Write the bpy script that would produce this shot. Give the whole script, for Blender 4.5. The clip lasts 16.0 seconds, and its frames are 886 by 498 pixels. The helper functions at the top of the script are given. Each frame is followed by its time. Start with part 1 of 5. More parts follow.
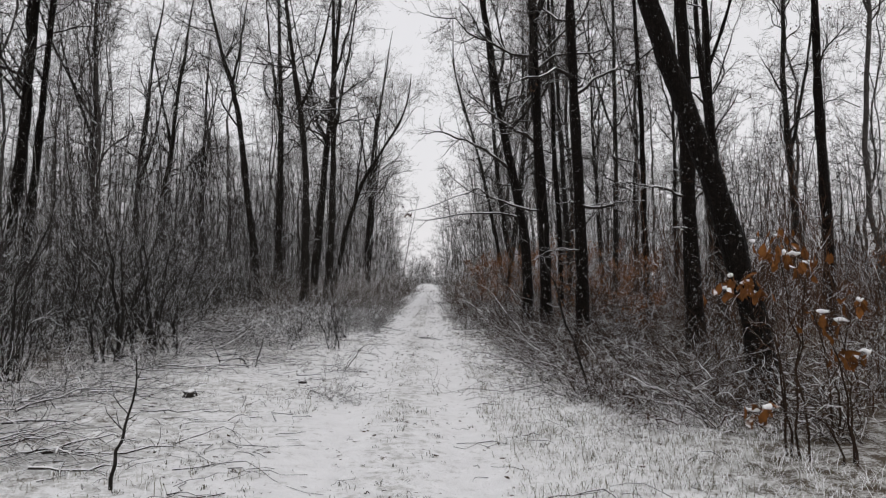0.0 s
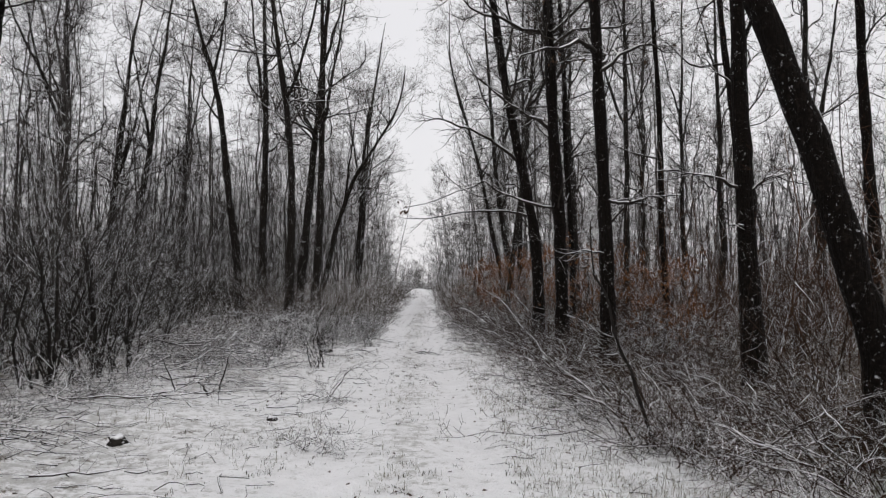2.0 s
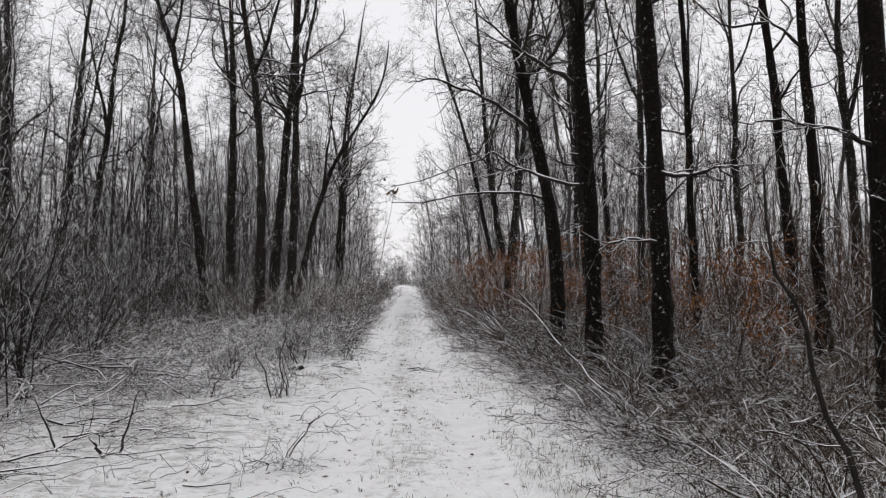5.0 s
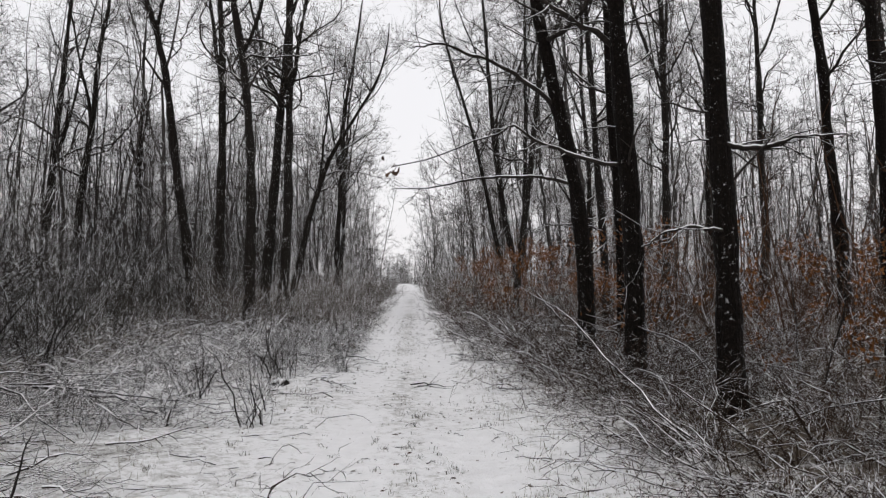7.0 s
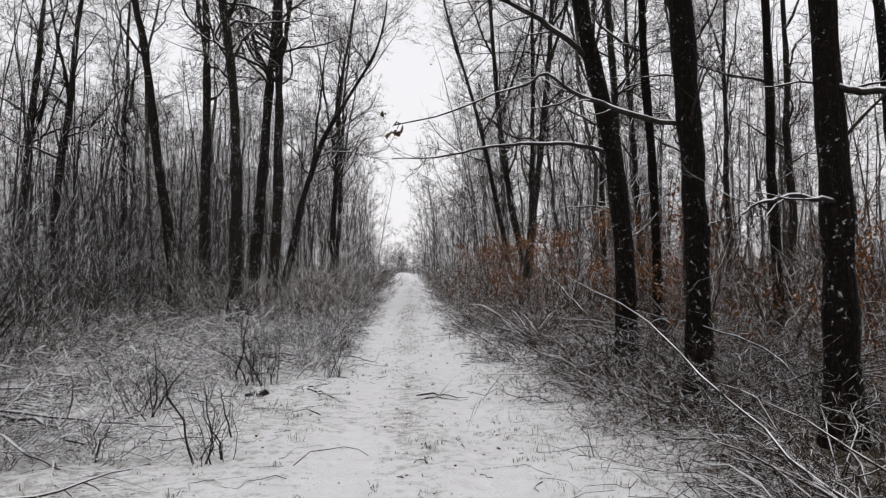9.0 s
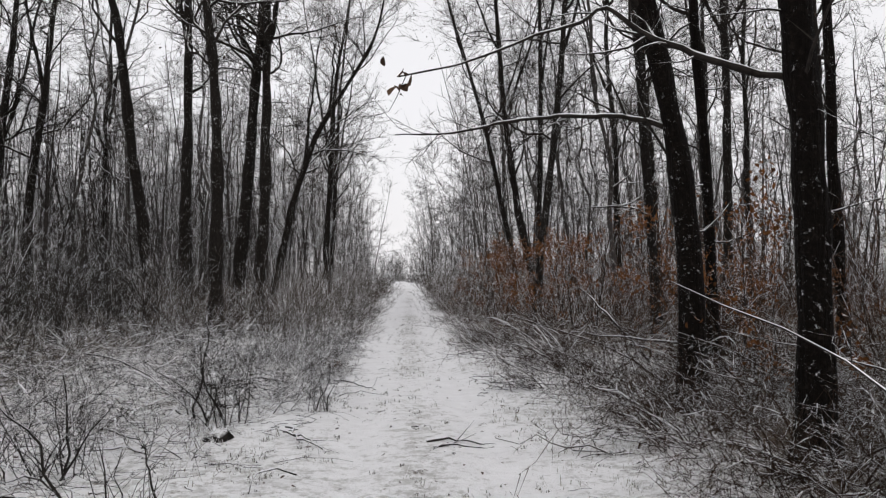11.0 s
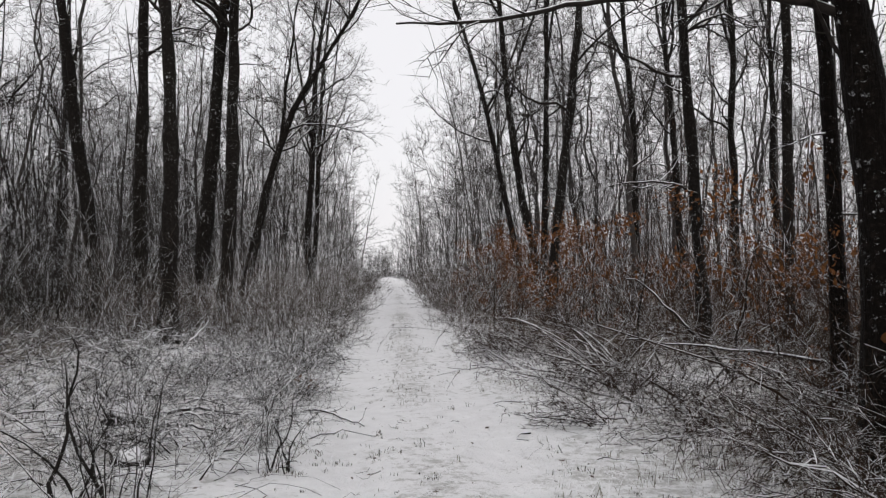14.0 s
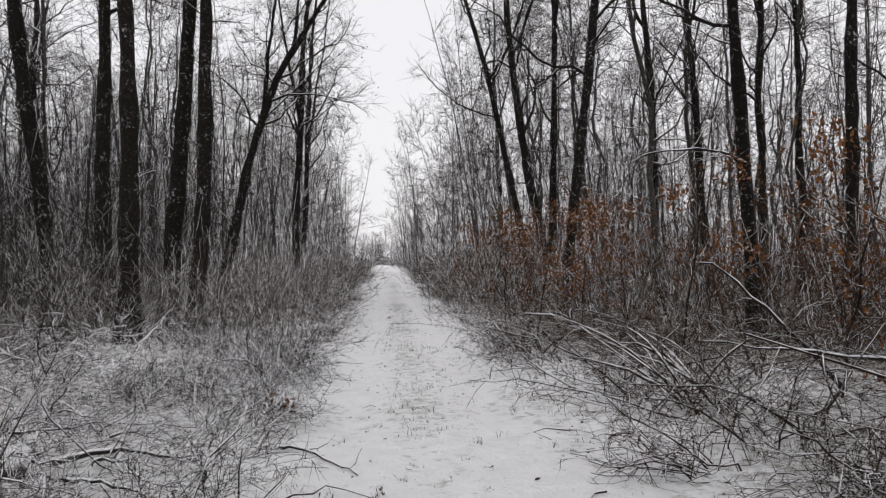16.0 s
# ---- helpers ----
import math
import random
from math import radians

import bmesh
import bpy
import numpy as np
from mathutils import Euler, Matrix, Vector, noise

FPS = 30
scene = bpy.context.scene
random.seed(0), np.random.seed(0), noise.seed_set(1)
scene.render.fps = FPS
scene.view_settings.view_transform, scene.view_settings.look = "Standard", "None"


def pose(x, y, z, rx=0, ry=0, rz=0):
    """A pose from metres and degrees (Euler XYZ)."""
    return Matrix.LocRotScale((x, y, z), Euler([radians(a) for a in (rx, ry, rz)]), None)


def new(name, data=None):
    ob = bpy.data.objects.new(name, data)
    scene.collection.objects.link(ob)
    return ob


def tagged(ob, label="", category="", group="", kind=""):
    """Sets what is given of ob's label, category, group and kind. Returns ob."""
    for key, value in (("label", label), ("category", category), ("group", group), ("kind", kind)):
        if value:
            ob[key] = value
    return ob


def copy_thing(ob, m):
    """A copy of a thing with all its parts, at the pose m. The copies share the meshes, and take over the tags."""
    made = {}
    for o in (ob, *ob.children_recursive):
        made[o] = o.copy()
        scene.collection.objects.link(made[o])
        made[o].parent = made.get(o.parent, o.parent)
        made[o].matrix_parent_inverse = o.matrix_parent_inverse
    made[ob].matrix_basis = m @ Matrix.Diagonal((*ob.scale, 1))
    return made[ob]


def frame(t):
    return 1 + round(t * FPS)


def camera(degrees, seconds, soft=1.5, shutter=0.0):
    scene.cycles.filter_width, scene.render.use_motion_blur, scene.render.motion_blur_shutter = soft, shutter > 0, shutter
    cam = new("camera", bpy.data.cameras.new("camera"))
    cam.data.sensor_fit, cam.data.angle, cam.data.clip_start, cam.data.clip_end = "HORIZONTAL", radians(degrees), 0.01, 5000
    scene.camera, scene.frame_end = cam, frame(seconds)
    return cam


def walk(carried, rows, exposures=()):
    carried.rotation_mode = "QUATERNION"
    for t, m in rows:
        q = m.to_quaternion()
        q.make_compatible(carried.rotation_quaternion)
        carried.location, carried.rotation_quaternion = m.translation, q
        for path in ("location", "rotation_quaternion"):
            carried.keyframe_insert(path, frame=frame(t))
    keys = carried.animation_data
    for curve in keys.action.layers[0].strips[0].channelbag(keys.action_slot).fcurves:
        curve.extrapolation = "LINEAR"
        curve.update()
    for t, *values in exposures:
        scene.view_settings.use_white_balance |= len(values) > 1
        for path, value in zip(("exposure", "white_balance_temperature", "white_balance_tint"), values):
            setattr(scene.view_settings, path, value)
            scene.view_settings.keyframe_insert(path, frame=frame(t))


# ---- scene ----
cam = camera(58.5, 16.0, 1.25)
METRES, EYE, TILT, LEAN, TURN = 19.0, 1.5, 2.3, 0.0, 0.0
ROWS = [
    (0.0, 0.0, 0.0, 0.0, 0.0, 0.0, -0.0),
    (0.5, -0.0023, 0.0325, -0.0019, -0.07, -0.06, -0.03),
    (1.0, -0.0054, 0.0664, -0.0041, -0.2, -0.04, -0.05),
    (1.5, -0.0098, 0.0978, -0.0023, -0.39, 0.24, -0.11),
    (2.0, -0.0108, 0.1317, -0.0028, -0.62, 0.33, -0.16),
    (2.5, -0.0143, 0.1655, -0.0049, -1.1, 0.19, -0.07),
    (3.0, -0.0178, 0.1963, -0.0036, -1.43, 0.02, -0.04),
    (3.5, -0.0181, 0.2305, -0.0042, -1.71, 0.14, -0.02),
    (4.0, -0.0222, 0.2634, -0.0061, -1.83, -0.01, 0.12),
    (6.5, -0.0243, 0.4101, -0.0075, -1.79, 0.07, 0.4),
    (7.0, -0.0256, 0.4407, -0.0111, -1.71, -0.09, 0.45),
    (7.5, -0.026, 0.469, -0.0116, -1.45, -0.48, 0.48),
    (8.0, -0.0252, 0.4999, -0.0122, -1.5, -0.62, 0.46),
    (8.5, -0.0292, 0.5298, -0.015, -1.69, -0.69, 0.51),
    (9.0, -0.0321, 0.5583, -0.0166, -1.87, -0.9, 0.52),
    (11.5, -0.0427, 0.7144, -0.0264, -2.31, -0.17, 0.47),
    (12.0, -0.0462, 0.7431, -0.0294, -2.71, -0.3, 0.52),
    (12.5, -0.0471, 0.7739, -0.0295, -3.05, -0.38, 0.56),
    (13.0, -0.0494, 0.8055, -0.0325, -3.12, -0.3, 0.56),
    (13.5, -0.0493, 0.836, -0.0354, -3.06, -0.43, 0.51),
    (14.0, -0.0493, 0.8677, -0.0358, -3.1, -0.54, 0.54),
    (14.5, -0.0525, 0.8996, -0.0375, -3.24, -0.5, 0.53),
    (15.0, -0.0525, 0.9327, -0.0409, -3.42, -0.8, 0.68),
    (15.5, -0.0533, 0.9638, -0.0412, -3.73, -1.2, 0.71),
    (16.0, -0.055, 0.9953, -0.043, -3.63, -1.44, 0.82),
]
walk(cam, [(t, pose(0, 0, EYE, TILT, LEAN, TURN) @ pose(METRES * x, METRES * y, METRES * z, 90 + pitch, roll, yaw)) for t, x, y, z, yaw, pitch, roll in ROWS], exposures=((0.0, -0.2), (3.0, -0.1), (7.0, 0.0), (16.0, -0.02)))

# ---- sky and sun: an overcast winter day, snow falling ----
world = bpy.data.worlds.new("overcast_sky")
scene.world = world
world.use_nodes = True
wn, wl = world.node_tree.nodes, world.node_tree.links
wn.clear()
sky = wn.new("ShaderNodeTexSky")
sky.sky_type = "NISHITA"
sky.sun_disc = False
sky.sun_elevation, sky.sun_rotation = radians(32), radians(160)
sky.dust_density, sky.air_density = 6.0, 1.0
grey = wn.new("ShaderNodeMixRGB")
grey.inputs[0].default_value = 0.9
grey.inputs[2].default_value = (7.72, 7.58, 7.75, 1)
wl.new(sky.outputs[0], grey.inputs[1])
bg = wn.new("ShaderNodeBackground")
bg.inputs[1].default_value = 0.127
wout = wn.new("ShaderNodeOutputWorld")
wl.new(grey.outputs[0], bg.inputs[0])
wl.new(bg.outputs[0], wout.inputs[0])
sun_data = bpy.data.lights.new("sun", "SUN")
sun_data.energy, sun_data.angle, sun_data.color = 0.5, radians(40), (1.0, 0.98, 0.95)
sun = new("sun", sun_data)
sun.matrix_world = pose(0, 0, 30, 58, 0, 160 + 180)


# ---- materials ----
def mat(name):
    m = bpy.data.materials.new(name)
    m.use_nodes = True
    nt = m.node_tree
    return m, nt, nt.nodes["Principled BSDF"]


def noise_tex(nt, scale, detail=4.0, rough=0.6, space="Object"):
    tc = nt.nodes.new("ShaderNodeTexCoord")
    n = nt.nodes.new("ShaderNodeTexNoise")
    n.inputs["Scale"].default_value, n.inputs["Detail"].default_value, n.inputs["Roughness"].default_value = scale, detail, rough
    nt.links.new(tc.outputs[space], n.inputs["Vector"])
    return n


def ramp(nt, src, stops):
    r = nt.nodes.new("ShaderNodeValToRGB")
    while len(r.color_ramp.elements) < len(stops):
        r.color_ramp.elements.new(0.5)
    for e, (p, c) in zip(r.color_ramp.elements, stops):
        e.position, e.color = p, (*c, 1) if len(c) == 3 else c
    nt.links.new(src, r.inputs[0])
    return r


def math_node(nt, op, a, b):
    n = nt.nodes.new("ShaderNodeMath")
    n.operation = op
    for i, v in enumerate((a, b)):
        if isinstance(v, (int, float)):
            n.inputs[i].default_value = v
        else:
            nt.links.new(v, n.inputs[i])
    return n.outputs[0]


SNOW = (0.86, 0.87, 0.89)


def snowy(name, stops, grain, lie=0.55, soft=0.25, patch=9.0, amount=0.5, fleck=0.0, bump=0.6, vary=0.25):
    """Bark, wood or leaf whose upper side carries snow, in patches, with some snow blown against its flanks."""
    m, nt, p = mat(name)
    g = noise_tex(nt, grain, 5.0, 0.65)
    col = ramp(nt, g.outputs[0], stops).outputs[0]
    info = nt.nodes.new("ShaderNodeObjectInfo")
    geo = nt.nodes.new("ShaderNodeNewGeometry")
    hsv = nt.nodes.new("ShaderNodeHueSaturation")
    rnd = math_node(nt, "ADD", info.outputs["Random"], geo.outputs["Random Per Island"])
    nt.links.new(math_node(nt, "MULTIPLY_ADD", rnd, vary), hsv.inputs["Value"])
    hsv.inputs["Value"].links[0].from_node.inputs[2].default_value = 1.0 - vary
    nt.links.new(col, hsv.inputs["Color"])
    sep = nt.nodes.new("ShaderNodeSeparateXYZ")
    nt.links.new(geo.outputs["Normal"], sep.inputs[0])
    pn = noise_tex(nt, patch, 3.0, 0.6)
    lifted = math_node(nt, "ADD", sep.outputs["Z"], math_node(nt, "MULTIPLY", math_node(nt, "SUBTRACT", pn.outputs[0], 0.5), amount * 2))
    mr = nt.nodes.new("ShaderNodeMapRange")
    mr.inputs["From Min"].default_value, mr.inputs["From Max"].default_value = lie - soft / 2, lie + soft / 2
    nt.links.new(lifted, mr.inputs["Value"])
    cover = mr.outputs[0]
    if fleck:
        fn = noise_tex(nt, 16.0, 9.0, 0.85)
        fm = nt.nodes.new("ShaderNodeMapRange")
        fm.inputs["From Min"].default_value, fm.inputs["From Max"].default_value = 0.63 - fleck, 0.67 - fleck
        nt.links.new(fn.outputs[0], fm.inputs["Value"])
        cl = nt.nodes.new("ShaderNodeMapRange")
        cl.inputs["From Min"].default_value, cl.inputs["From Max"].default_value = 0.48, 0.58
        nt.links.new(noise_tex(nt, 3.0, 4.0, 0.7).outputs[0], cl.inputs["Value"])
        cover = math_node(nt, "MAXIMUM", cover, math_node(nt, "MULTIPLY", fm.outputs[0], cl.outputs[0]))
    mix = nt.nodes.new("ShaderNodeMixRGB")
    nt.links.new(cover, mix.inputs[0])
    nt.links.new(hsv.outputs[0], mix.inputs[1])
    mix.inputs[2].default_value = (*SNOW, 1)
    nt.links.new(mix.outputs[0], p.inputs["Base Color"])
    p.inputs["Roughness"].default_value = 0.85
    p.inputs["Specular IOR Level"].default_value = 0.08
    if bump:
        b = nt.nodes.new("ShaderNodeBump")
        b.inputs["Strength"].default_value, b.inputs["Distance"].default_value = bump, 0.03
        high = g.outputs[0]
        if fleck:
            tc, mp, fu = nt.nodes.new("ShaderNodeTexCoord"), nt.nodes.new("ShaderNodeMapping"), nt.nodes.new("ShaderNodeTexNoise")
            mp.inputs["Scale"].default_value = (38, 38, 5)
            fu.inputs["Scale"].default_value, fu.inputs["Detail"].default_value = 1.0, 5.0
            nt.links.new(tc.outputs["Object"], mp.inputs[0])
            nt.links.new(mp.outputs[0], fu.inputs["Vector"])
            high = math_node(nt, "ADD", high, math_node(nt, "MULTIPLY", fu.outputs[0], 1.6))
        nt.links.new(high, b.inputs["Height"])
        nt.links.new(b.outputs[0], p.inputs["Normal"])
    return m


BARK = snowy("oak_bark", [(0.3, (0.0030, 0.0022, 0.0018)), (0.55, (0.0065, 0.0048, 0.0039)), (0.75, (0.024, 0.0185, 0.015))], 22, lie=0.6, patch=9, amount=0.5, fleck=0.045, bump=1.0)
# Same oak bark made lighter: painted haze for trunks beyond 30 m.
MID_BARK = snowy("hazed_oak_bark", [(0.3, (0.0085, 0.0072, 0.0062)), (0.55, (0.017, 0.0145, 0.0125)), (0.75, (0.042, 0.037, 0.033))], 20, lie=0.6, patch=9, amount=0.5, fleck=0.06, bump=1.0)
LIMB = snowy("limb_bark", [(0.3, (0.010, 0.0085, 0.008)), (0.7, (0.034, 0.029, 0.026))], 14, lie=0.62, soft=0.3, patch=4, amount=0.55, bump=0.5)
TWIG = snowy("grey_twig", [(0.3, (0.013, 0.011, 0.0095)), (0.7, (0.05, 0.044, 0.038))], 6, lie=0.56, soft=0.25, patch=2.5, amount=0.35, bump=0)
DARK_TWIG = snowy("dark_thicket_twig", [(0.3, (0.0095, 0.008, 0.007)), (0.7, (0.038, 0.033, 0.029))], 6, lie=0.6, soft=0.25, patch=2.5, amount=0.4, bump=0, vary=0.35)
# Bark of the filler oaks, lightened so its colour carries the haze.
FAR_BARK = snowy("hazed_bark", [(0.3, (0.026, 0.023, 0.022)), (0.7, (0.08, 0.073, 0.069))], 16, lie=0.6, patch=7, amount=0.5, fleck=0.05, bump=0.5)
# Far twigs: distance haze painted in as a paler base and wider snow cover.
FAR_TWIG = snowy("hazed_far_twig", [(0.3, (0.035, 0.032, 0.030)), (0.7, (0.095, 0.088, 0.082))], 6, lie=0.35, soft=0.3, patch=3, amount=0.6, bump=0)
TWIG_BROWN = snowy("brown_twig", [(0.3, (0.022, 0.0105, 0.0058)), (0.7, (0.072, 0.036, 0.019))], 6, lie=0.6, soft=0.25, patch=2.5, amount=0.4, bump=0, vary=0.35)
BRAMBLE = snowy("grey_bramble", [(0.3, (0.010, 0.0082, 0.007)), (0.7, (0.042, 0.035, 0.030))], 6, lie=0.42, soft=0.25, patch=3.5, amount=0.45, bump=0, vary=0.35)
BENT = snowy("dark_bent_stem", [(0.3, (0.012, 0.008, 0.006)), (0.7, (0.046, 0.030, 0.021))], 8, lie=0.82, soft=0.2, patch=5.0, amount=0.4, bump=0.3, vary=0.35)
DEEP = snowy("dim_brown_twig", [(0.3, (0.032, 0.0175, 0.011)), (0.7, (0.090, 0.048, 0.029))], 6, lie=0.6, soft=0.3, patch=1.2, amount=0.45, bump=0, vary=0.4)
# Mid-distance limbs and twigs, base colour greyed to imitate haze.
MID_TWIG = snowy("hazed_limb_and_twig", [(0.3, (0.018, 0.016, 0.015)), (0.7, (0.064, 0.057, 0.054))], 8, lie=0.47, soft=0.3, patch=3, amount=0.5, bump=0)
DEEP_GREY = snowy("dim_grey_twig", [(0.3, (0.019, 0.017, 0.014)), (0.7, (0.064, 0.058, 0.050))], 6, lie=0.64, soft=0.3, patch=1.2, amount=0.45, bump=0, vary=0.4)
# Brush paled to put distance haze into its colour; snow still lies on top.
HAZE = snowy("hazed_brush_twig", [(0.3, (0.042, 0.033, 0.028)), (0.7, (0.125, 0.105, 0.09))], 6, lie=0.48, soft=0.3, patch=1.5, amount=0.5, bump=0, vary=0.4)
STALK = snowy("dead_stalk", [(0.3, (0.009, 0.008, 0.0072)), (0.7, (0.030, 0.0265, 0.024))], 12, lie=0.7, soft=0.3, patch=5, amount=0.5, bump=0.4)
GRASS = snowy("dry_grass", [(0.3, (0.10, 0.093, 0.06)), (0.7, (0.25, 0.235, 0.165))], 3, lie=0.36, soft=0.5, patch=2, amount=0.8, bump=0, vary=0.3)
TUFT = snowy("dark_wet_grass", [(0.3, (0.028, 0.026, 0.018)), (0.7, (0.10, 0.092, 0.065))], 3, lie=0.62, soft=0.4, patch=4, amount=0.6, bump=0, vary=0.4)
LEAF = snowy("dead_oak_leaf", [(0.3, (0.06, 0.026, 0.011)), (0.7, (0.22, 0.092, 0.032))], 8, lie=0.8, soft=0.25, patch=9, amount=0.55, bump=0, vary=0.45)
BRIGHT_LEAF = snowy("orange_oak_leaf", [(0.3, (0.045, 0.018, 0.007)), (0.7, (0.20, 0.082, 0.024))], 8, lie=0.8, soft=0.25, patch=9, amount=0.5, bump=0, vary=0.35)
LITTER = snowy("wet_litter", [(0.3, (0.022, 0.014, 0.010)), (0.7, (0.10, 0.062, 0.042))], 5, lie=1.05, soft=0.2, patch=3, amount=0.5, bump=0, vary=0.35)


def snow_pure():
    m, nt, p = mat("loose_snow")
    n = noise_tex(nt, 18, 5)
    c = ramp(nt, n.outputs[0], [(0.3, (0.80, 0.81, 0.84)), (0.7, (0.88, 0.89, 0.91))])
    nt.links.new(c.outputs[0], p.inputs["Base Color"])
    p.inputs["Roughness"].default_value = 0.75
    b = nt.nodes.new("ShaderNodeBump")
    b.inputs["Strength"].default_value, b.inputs["Distance"].default_value = 0.5, 0.02
    nt.links.new(n.outputs[0], b.inputs["Height"])
    nt.links.new(b.outputs[0], p.inputs["Normal"])
    return m


SNOW_MAT = snow_pure()


def ground_mat():
    """Thin fresh snow over a grassy track; soil, grass and leaves come through in small flecks."""
    m, nt, p = mat("snowy_ground")
    big, mid, fine = noise_tex(nt, 0.35, 3), noise_tex(nt, 4.5, 5, 0.65), noise_tex(nt, 34, 4, 0.7)
    snowc = ramp(nt, mid.outputs[0], [(0.3, (0.80, 0.805, 0.815)), (0.7, (0.91, 0.915, 0.93))])
    soil = ramp(nt, fine.outputs[0], [(0.3, (0.025, 0.017, 0.011)), (0.55, (0.075, 0.055, 0.036)), (0.75, (0.15, 0.13, 0.085))])
    s = math_node(nt, "ADD", math_node(nt, "MULTIPLY", mid.outputs[0], 0.6), math_node(nt, "MULTIPLY", fine.outputs[0], 0.5))
    s = math_node(nt, "ADD", s, math_node(nt, "MULTIPLY", math_node(nt, "SUBTRACT", big.outputs[0], 0.5), 0.25))
    attr = nt.nodes.new("ShaderNodeAttribute")
    attr.attribute_name = "bareness"
    s = math_node(nt, "ADD", s, math_node(nt, "MULTIPLY", attr.outputs["Fac"], 0.16))
    mr = nt.nodes.new("ShaderNodeMapRange")
    mr.inputs["From Min"].default_value, mr.inputs["From Max"].default_value = 0.665, 0.765
    nt.links.new(s, mr.inputs["Value"])
    tuft = noise_tex(nt, 7.0, 7, 0.75)
    th = math_node(nt, "ADD", tuft.outputs[0], math_node(nt, "MULTIPLY", math_node(nt, "SUBTRACT", big.outputs[0], 0.5), 0.3))
    th = math_node(nt, "ADD", th, math_node(nt, "MULTIPLY", attr.outputs["Fac"], 0.16))
    tr = nt.nodes.new("ShaderNodeMapRange")
    tr.inputs["From Min"].default_value, tr.inputs["From Max"].default_value = 0.515, 0.64
    tr.inputs["To Max"].default_value = 0.72
    nt.links.new(th, tr.inputs["Value"])
    thin = nt.nodes.new("ShaderNodeMixRGB")
    thin.inputs[2].default_value = (0.40, 0.40, 0.38, 1)
    nt.links.new(tr.outputs[0], thin.inputs[0])
    nt.links.new(snowc.outputs[0], thin.inputs[1])
    mix = nt.nodes.new("ShaderNodeMixRGB")
    nt.links.new(mr.outputs[0], mix.inputs[0])
    nt.links.new(thin.outputs[0], mix.inputs[1])
    nt.links.new(soil.outputs[0], mix.inputs[2])
    nt.links.new(mix.outputs[0], p.inputs["Base Color"])
    p.inputs["Roughness"].default_value = 0.8
    p.inputs["Specular IOR Level"].default_value = 0.25
    b = nt.nodes.new("ShaderNodeBump")
    b.inputs["Strength"].default_value, b.inputs["Distance"].default_value = 0.9, 0.06
    nt.links.new(math_node(nt, "ADD", mid.outputs[0], math_node(nt, "MULTIPLY", fine.outputs[0], 0.4)), b.inputs["Height"])
    nt.links.new(b.outputs[0], p.inputs["Normal"])
    return m


GROUND = ground_mat()


# ---- mesh helpers ----
def make_mesh(name, verts, quads, tris, material, smooth=True):
    me = bpy.data.meshes.new(name)
    verts = np.asarray(verts, np.float32).reshape(-1, 3)
    quads, tris = np.asarray(quads, np.int32).reshape(-1, 4), np.asarray(tris, np.int32).reshape(-1, 3)
    nq, nt_ = len(quads), len(tris)
    me.vertices.add(len(verts))
    me.vertices.foreach_set("co", verts.ravel())
    me.loops.add(nq * 4 + nt_ * 3)
    me.loops.foreach_set("vertex_index", np.concatenate([quads.ravel(), tris.ravel()]))
    me.polygons.add(nq + nt_)
    me.polygons.foreach_set("loop_start", np.concatenate([np.arange(nq) * 4, nq * 4 + np.arange(nt_) * 3]).astype(np.int32))
    me.polygons.foreach_set("use_smooth", np.concatenate([np.full(nq, smooth), np.zeros(nt_, bool)]))
    me.update(calc_edges=True)
    me.materials.append(material)
    return me


def unit(v):
    return v / (np.linalg.norm(v, axis=-1, keepdims=True) + 1e-9)


def spikes(P, R):
    """Thin twigs that taper to a point."""
    T = unit(P[:, 1] - P[:, 0])
    U = unit(np.cross(T, np.array([0.05, 0.08, 1.0])))
    W = np.cross(T, U)
    ring = [P[:, 0] + R[:, :1] * 1.25 * (math.cos(a) * U + math.sin(a) * W) for a in (1.571, 3.665, 5.76)]
    V = np.stack([*ring, P[:, 1]], 1).reshape(-1, 3)
    k = np.arange(len(P))[:, None, None] * 4
    return V, np.zeros((0, 4), int), (k + np.array([[[0, 1, 3], [1, 2, 3], [2, 0, 3]]])).reshape(-1, 3)


def bent_spikes(P, R):
    """Thin twigs with one bend that taper to a point."""
    T = unit(P[:, 1] - P[:, 0])
    U = unit(np.cross(T, np.array([0.05, 0.08, 1.0])))
    W = np.cross(T, U)
    ring = [P[:, k] + R[:, k:k + 1] * 1.2 * (math.cos(a) * U + math.sin(a) * W) for k in (0, 1) for a in (1.571, 3.665, 5.76)]
    V = np.stack([*ring, P[:, 2]], 1).reshape(-1, 3)
    k = np.arange(len(P))[:, None, None] * 7
    quads = (k + np.array([[[0, 1, 4, 3], [1, 2, 5, 4], [2, 0, 3, 5]]])).reshape(-1, 4)
    return V, quads, (k + np.array([[[3, 4, 6], [4, 5, 6], [5, 3, 6]]])).reshape(-1, 3)


